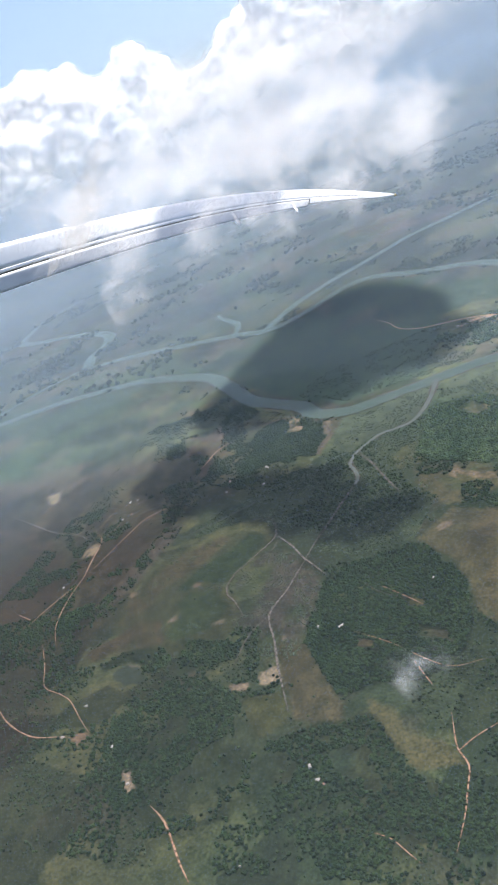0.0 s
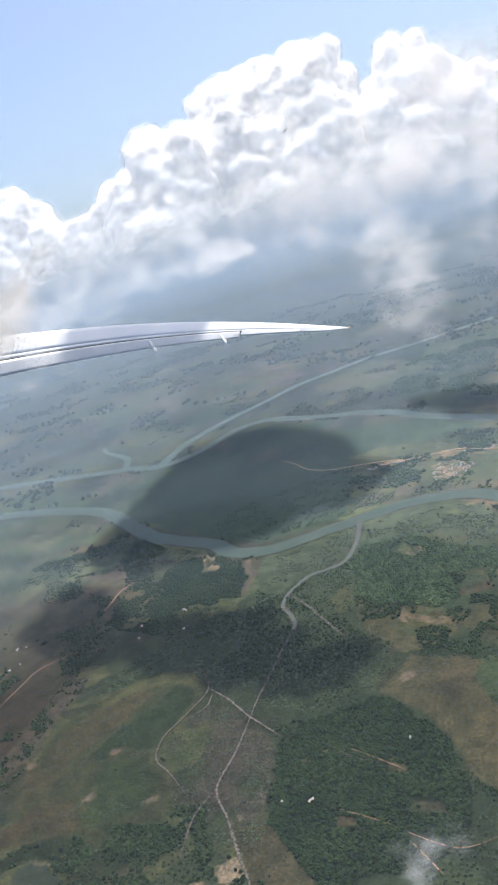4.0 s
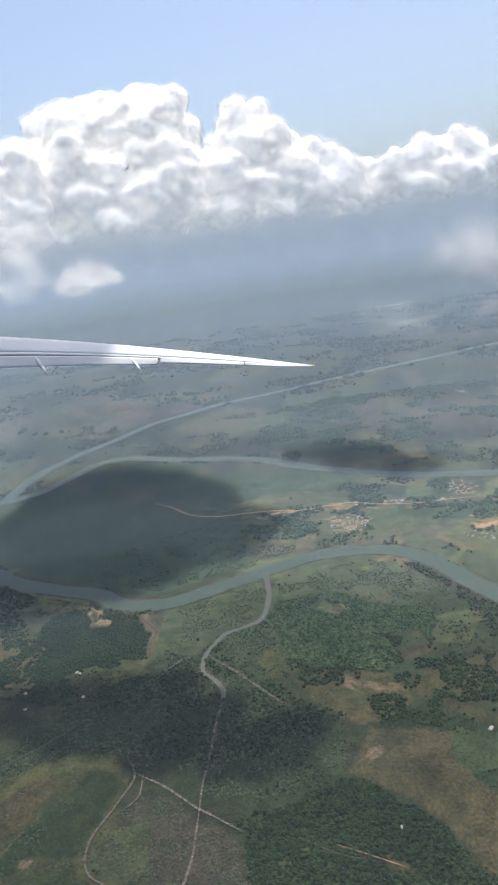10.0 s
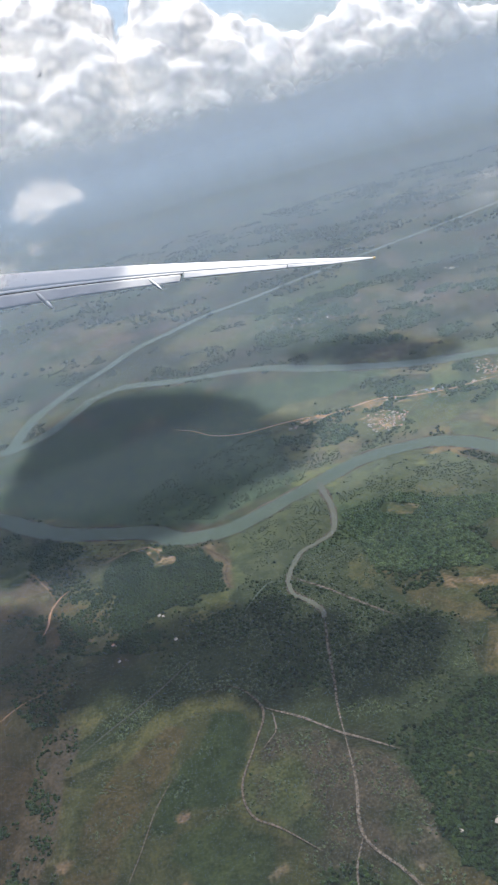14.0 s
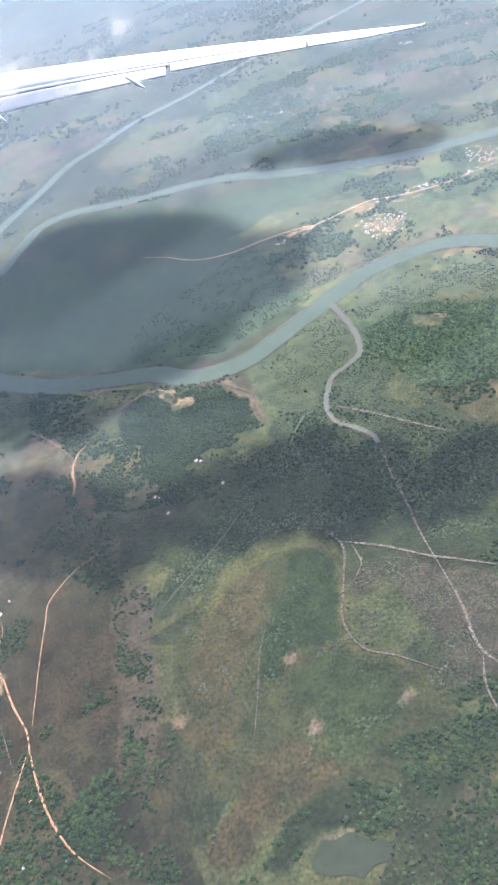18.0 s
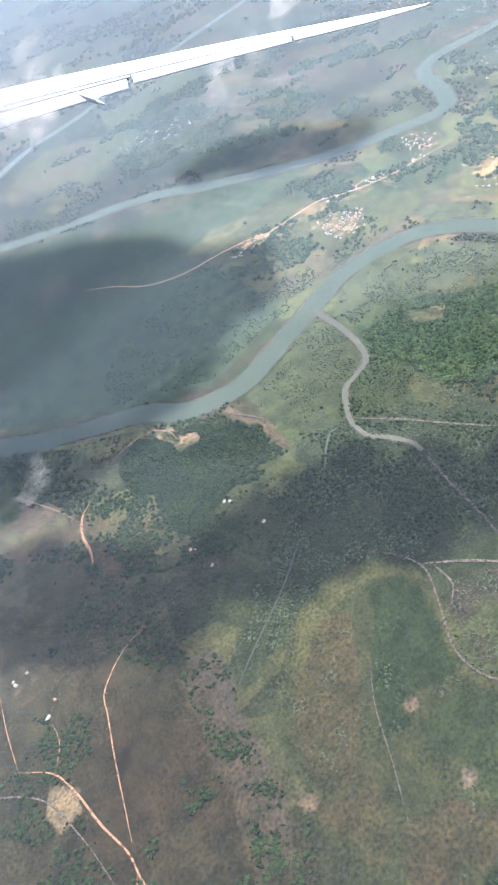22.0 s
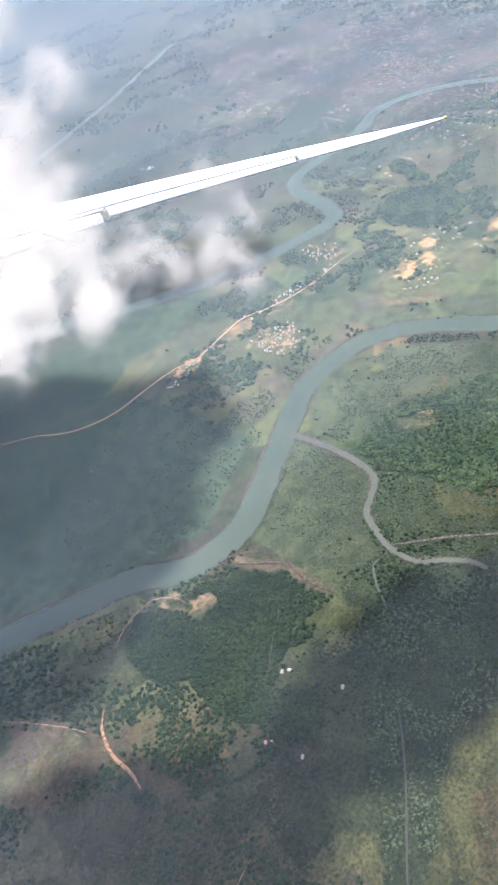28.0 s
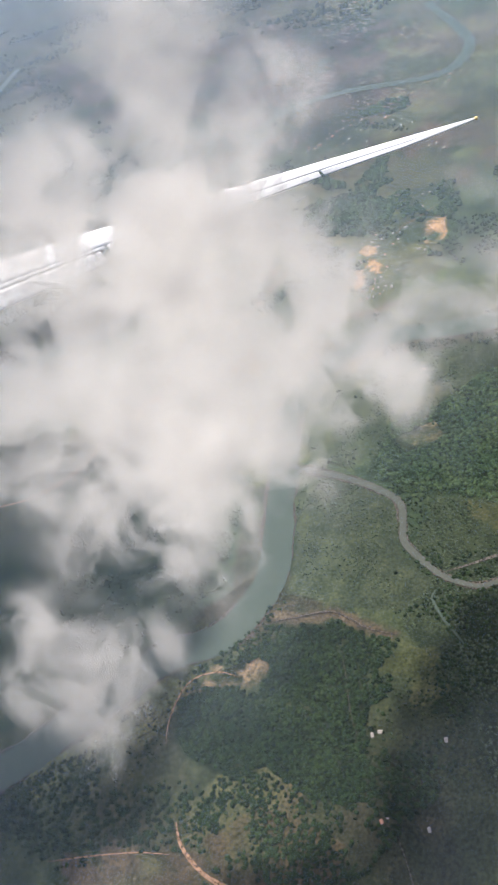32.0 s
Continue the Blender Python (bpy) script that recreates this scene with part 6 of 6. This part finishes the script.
# ---- houses ----
def house(name, length, width, height, roof_mat, label, group):
    """A gabled house: walls and a roof that overhangs them."""
    top = new(name)
    a, b = length / 2, width / 2
    bm = bmesh.new()
    lo = [bm.verts.new((x, y, 0)) for x, y in ((-a, -b), (a, -b), (a, b), (-a, b))]
    hi = [bm.verts.new((x, y, height)) for x, y in ((-a, -b), (a, -b), (a, b), (-a, b))]
    r0, r1 = bm.verts.new((-a, 0, height * 1.45)), bm.verts.new((a, 0, height * 1.45))
    bm.faces.new((lo[0], lo[1], hi[1], hi[0])), bm.faces.new((lo[2], lo[3], hi[3], hi[2]))
    bm.faces.new((lo[1], lo[2], hi[2], r1, hi[1])), bm.faces.new((lo[3], lo[0], hi[0], r0, hi[3]))
    part("wall", bm, WALL, top)
    bm = bmesh.new()
    e, t = 1.12, height * 0.06
    lines = []
    for s in (-1, 1):
        for d in (0, t):
            lines.append([bm.verts.new((x * e, y, z + d)) for x, y, z in ((-a, s * b * e, height * 0.96), (a, s * b * e, height * 0.96), (a, 0, height * 1.47), (-a, 0, height * 1.47))])
    for under, over in ((lines[0], lines[1]), (lines[2], lines[3])):
        bm.faces.new(over), bm.faces.new(under)
        for i in range(4):
            bm.faces.new((under[i], under[(i + 1) % 4], over[(i + 1) % 4], over[i]))
    bmesh.ops.recalc_face_normals(bm, faces=bm.faces)
    part("roof", bm, roof_mat, top)
    return tagged(top, label, "house", group)


U = 0.005 * K
KINDS = [house("village_house", 1.5 * U, 1.0 * U, 0.5 * U, ROOF_TIN, "small house with a pale tin roof", "village houses"),
         house("village_house", 1.3 * U, 1.0 * U, 0.5 * U, ROOF_RED, "small house with a reddish tile roof", "village houses"),
         house("village_house", 2.2 * U, 1.2 * U, 0.55 * U, ROOF_TIN, "long shed with a pale tin roof", "village houses"),
         house("village_house", 2.4 * U, 1.3 * U, 0.55 * U, ROOF_BLUE, "long shed with a blue metal roof", "village houses")]
KIND_AT = [(-0.496, 1.726), (0.362, 2.41), (-1.013, 1.542), (0.62, 2.535)]
for h, (x, y) in zip(KINDS, KIND_AT):
    h.matrix_basis = pose(x * K, y * K, 0.02, 0, 0, 35)
LONE = [(-0.026, 0.91, 2), (-0.084, 0.917, 0), (0.411, 1.244, 2), (0.43, 1.238, 0), (-0.003, 0.554, 0), (0.02, 0.527, 0), (0.034, 0.521, 1), (-0.643, 0.617, 0), (-0.631, 0.706, 0),
        (-0.39, 0.506, 0), (-0.483, 0.592, 0), (-0.077, 0.367, 0), (0.165, 1.043, 0), (-1.042, 1.185, 0), (-0.991, 1.103, 1), (-0.944, 0.98, 0), (-1.014, 1.005, 0),
        (-0.486, 1.715, 0), (-0.604, 1.6, 0), (-1.016, 1.666, 0), (-0.618, 1.67, 1), (-0.608, 1.664, 0), (-0.465, 1.611, 0), (0.655, 2.52, 3), (0.6, 2.548, 3), (1.19, 2.29, 0), (0.932, 3.487, 2), (0.947, 3.475, 0),
        (0.981, 2.334, 0), (0.99, 2.321, 1), (1.022, 2.271, 0), (1.031, 2.239, 2), (0.916, 2.241, 1), (0.878, 2.293, 0), (0.78, 2.135, 2), (0.789, 2.115, 0), (0.785, 2.096, 2), (0.795, 2.297, 0), (0.731, 2.135, 0), (0.764, 2.114, 0), (1.725, 2.476, 1), (1.697, 2.441, 0), (1.675, 2.467, 1), (1.788, 2.367, 1), (1.809, 2.324, 0), (1.725, 2.216, 1), (1.676, 2.176, 0), (1.704, 2.24, 1), (1.911, 2.41, 2), (1.926, 2.369, 0), (1.846, 2.432, 0), (1.334, 2.158, 0), (1.342, 2.135, 2), (1.334, 2.064, 0), (1.476, 2.119, 0), (1.195, 2.288, 0), (1.203, 2.281, 0), (1.089, 2.161, 0), (1.118, 2.154, 2), (0.991, 2.073, 2), (0.986, 2.053, 0), (1.778, 2.512, 0), (1.751, 2.336, 1), (1.745, 2.342, 1)]
GROVES = [([(0.873, 2.673), (0.917, 2.642), (0.929, 2.564), (0.846, 2.496), (0.802, 2.537), (0.824, 2.625)], 34, (1, 1, 0)),
          ([(0.359, 2.509), (0.42, 2.512), (0.476, 2.418), (0.415, 2.309), (0.319, 2.344), (0.316, 2.452)], 72, (0, 0, 1)),
          ([(0.138, 2.654), (0.202, 2.639), (0.243, 2.602), (0.169, 2.559), (0.08, 2.573), (0.068, 2.61)], 24, (1, 0)),
          ([(0.457, 2.63), (0.57, 2.58), (0.7, 2.52), (0.82, 2.5), (0.81, 2.46), (0.57, 2.53), (0.45, 2.57)], 36, (0, 1, 2)),
          ([(0.893, 2.325), (1.087, 2.246), (1.253, 2.123), (1.403, 2.324), (1.092, 2.16), (0.776, 2.062), (0.695, 2.149)], 26, (0, 1)),
          ([(0.22, 4.058), (0.553, 3.805), (0.687, 3.834), (0.498, 4.127)], 24, (0, 1)),
          ([(1.42, 4.15), (1.5, 4.1), (1.46, 4.05), (1.4, 4.1)], 8, (2, 0)),
          ([(-1.05, 1.7), (-0.97, 1.7), (-0.95, 1.5), (-1.05, 1.5)], 3, (0, 1)),
          ([(1.0, 2.9), (1.9, 2.3), (2.2, 2.6), (1.5, 3.0)], 40, (0, 1))]
rng = np.random.default_rng(8)
spots = list(LONE)
for poly, count, kinds in GROVES:
    p = np.array(poly)
    while count:
        x, y = rng.uniform(*[(p[:, i].min(), p[:, i].max()) for i in (0, 1)][0]), rng.uniform(p[:, 1].min(), p[:, 1].max())
        if inside(np.array([x]), np.array([y]), poly)[0] and all(abs(x - q[0]) + abs(y - q[1]) > 0.0105 for q in spots):
            spots.append((x, y, kinds[int(rng.integers(len(kinds)))]))
            count -= 1
for x, y, k in spots:
    h = copy_thing(KINDS[k], pose(x * K, y * K, 0.02, 0, 0, float(rng.choice([20, 35, 110, 125])) + float(rng.normal() * 8)))
    h.scale = [float(rng.uniform(0.7, 1.15))] * 3


def far_town(name, poly, count, seed, mats):
    """Roofs of a far town, too small to tell apart."""
    rng = np.random.default_rng(seed)
    pts, _ = strewn(poly, 0.02, seed, keep=groves(0.22, 97, 0.48, 0.12))
    pts = rng.permutation(pts)[:count]
    box = np.array([(-1, -1, 0), (1, -1, 0), (1, 1, 0), (-1, 1, 0), (-1, -1, 1), (1, -1, 1), (1, 1, 1), (-1, 1, 1), (-1, 0, 1.5), (1, 0, 1.5)], float)
    tri = np.array([(0, 1, 5), (0, 5, 4), (1, 2, 6), (1, 6, 5), (2, 3, 7), (2, 7, 6), (3, 0, 4), (3, 4, 7), (4, 5, 9), (4, 9, 8), (6, 7, 8), (6, 8, 9), (5, 6, 9), (7, 4, 8)])
    n = len(pts)
    size = rng.uniform(0.0022, 0.005, (n, 1)) * (1, 0.7, 0.5)
    ang = rng.choice([0.3, 1.87], n) + rng.normal(size=n) * 0.2
    c, s = np.cos(ang)[:, None], np.sin(ang)[:, None]
    b = box[None] * size[:, None, :]
    v = np.stack([b[..., 0] * c - b[..., 1] * s + pts[:, :1], b[..., 0] * s + b[..., 1] * c + pts[:, 1:2], b[..., 2]], 2)
    me = mesh_of(name, v.reshape(-1, 3) * K, (tri[None] + (np.arange(n) * 10)[:, None, None]).reshape(-1, 3), mats)
    me.polygons.foreach_set("material_index", np.repeat(rng.integers(0, len(mats), n), len(tri)).astype(np.int32))
    return tagged(new(name, me), "pinkish and white roofs of a far town", "town", "", "stuff")


far_town("far_town", [(4.3, 6.3), (3.9, 3.2), (2.4, 2.2), (1.75, 2.7), (1.5, 3.35), (1.6, 4.2), (2.3, 4.7), (3.0, 5.8)], 2900, 12, [ROOF_RED, ROOF_FAR, ROOF_FAR, ROOF_FAR, SAND])
far_town("far_villages", [(-0.3, 4.2), (0.3, 3.9), (0.7, 3.7), (1.2, 3.3), (1.7, 3.4), (1.6, 4.6), (0.3, 4.5)], 160, 13, [ROOF_TIN, ROOF_RED, ROOF_FAR])
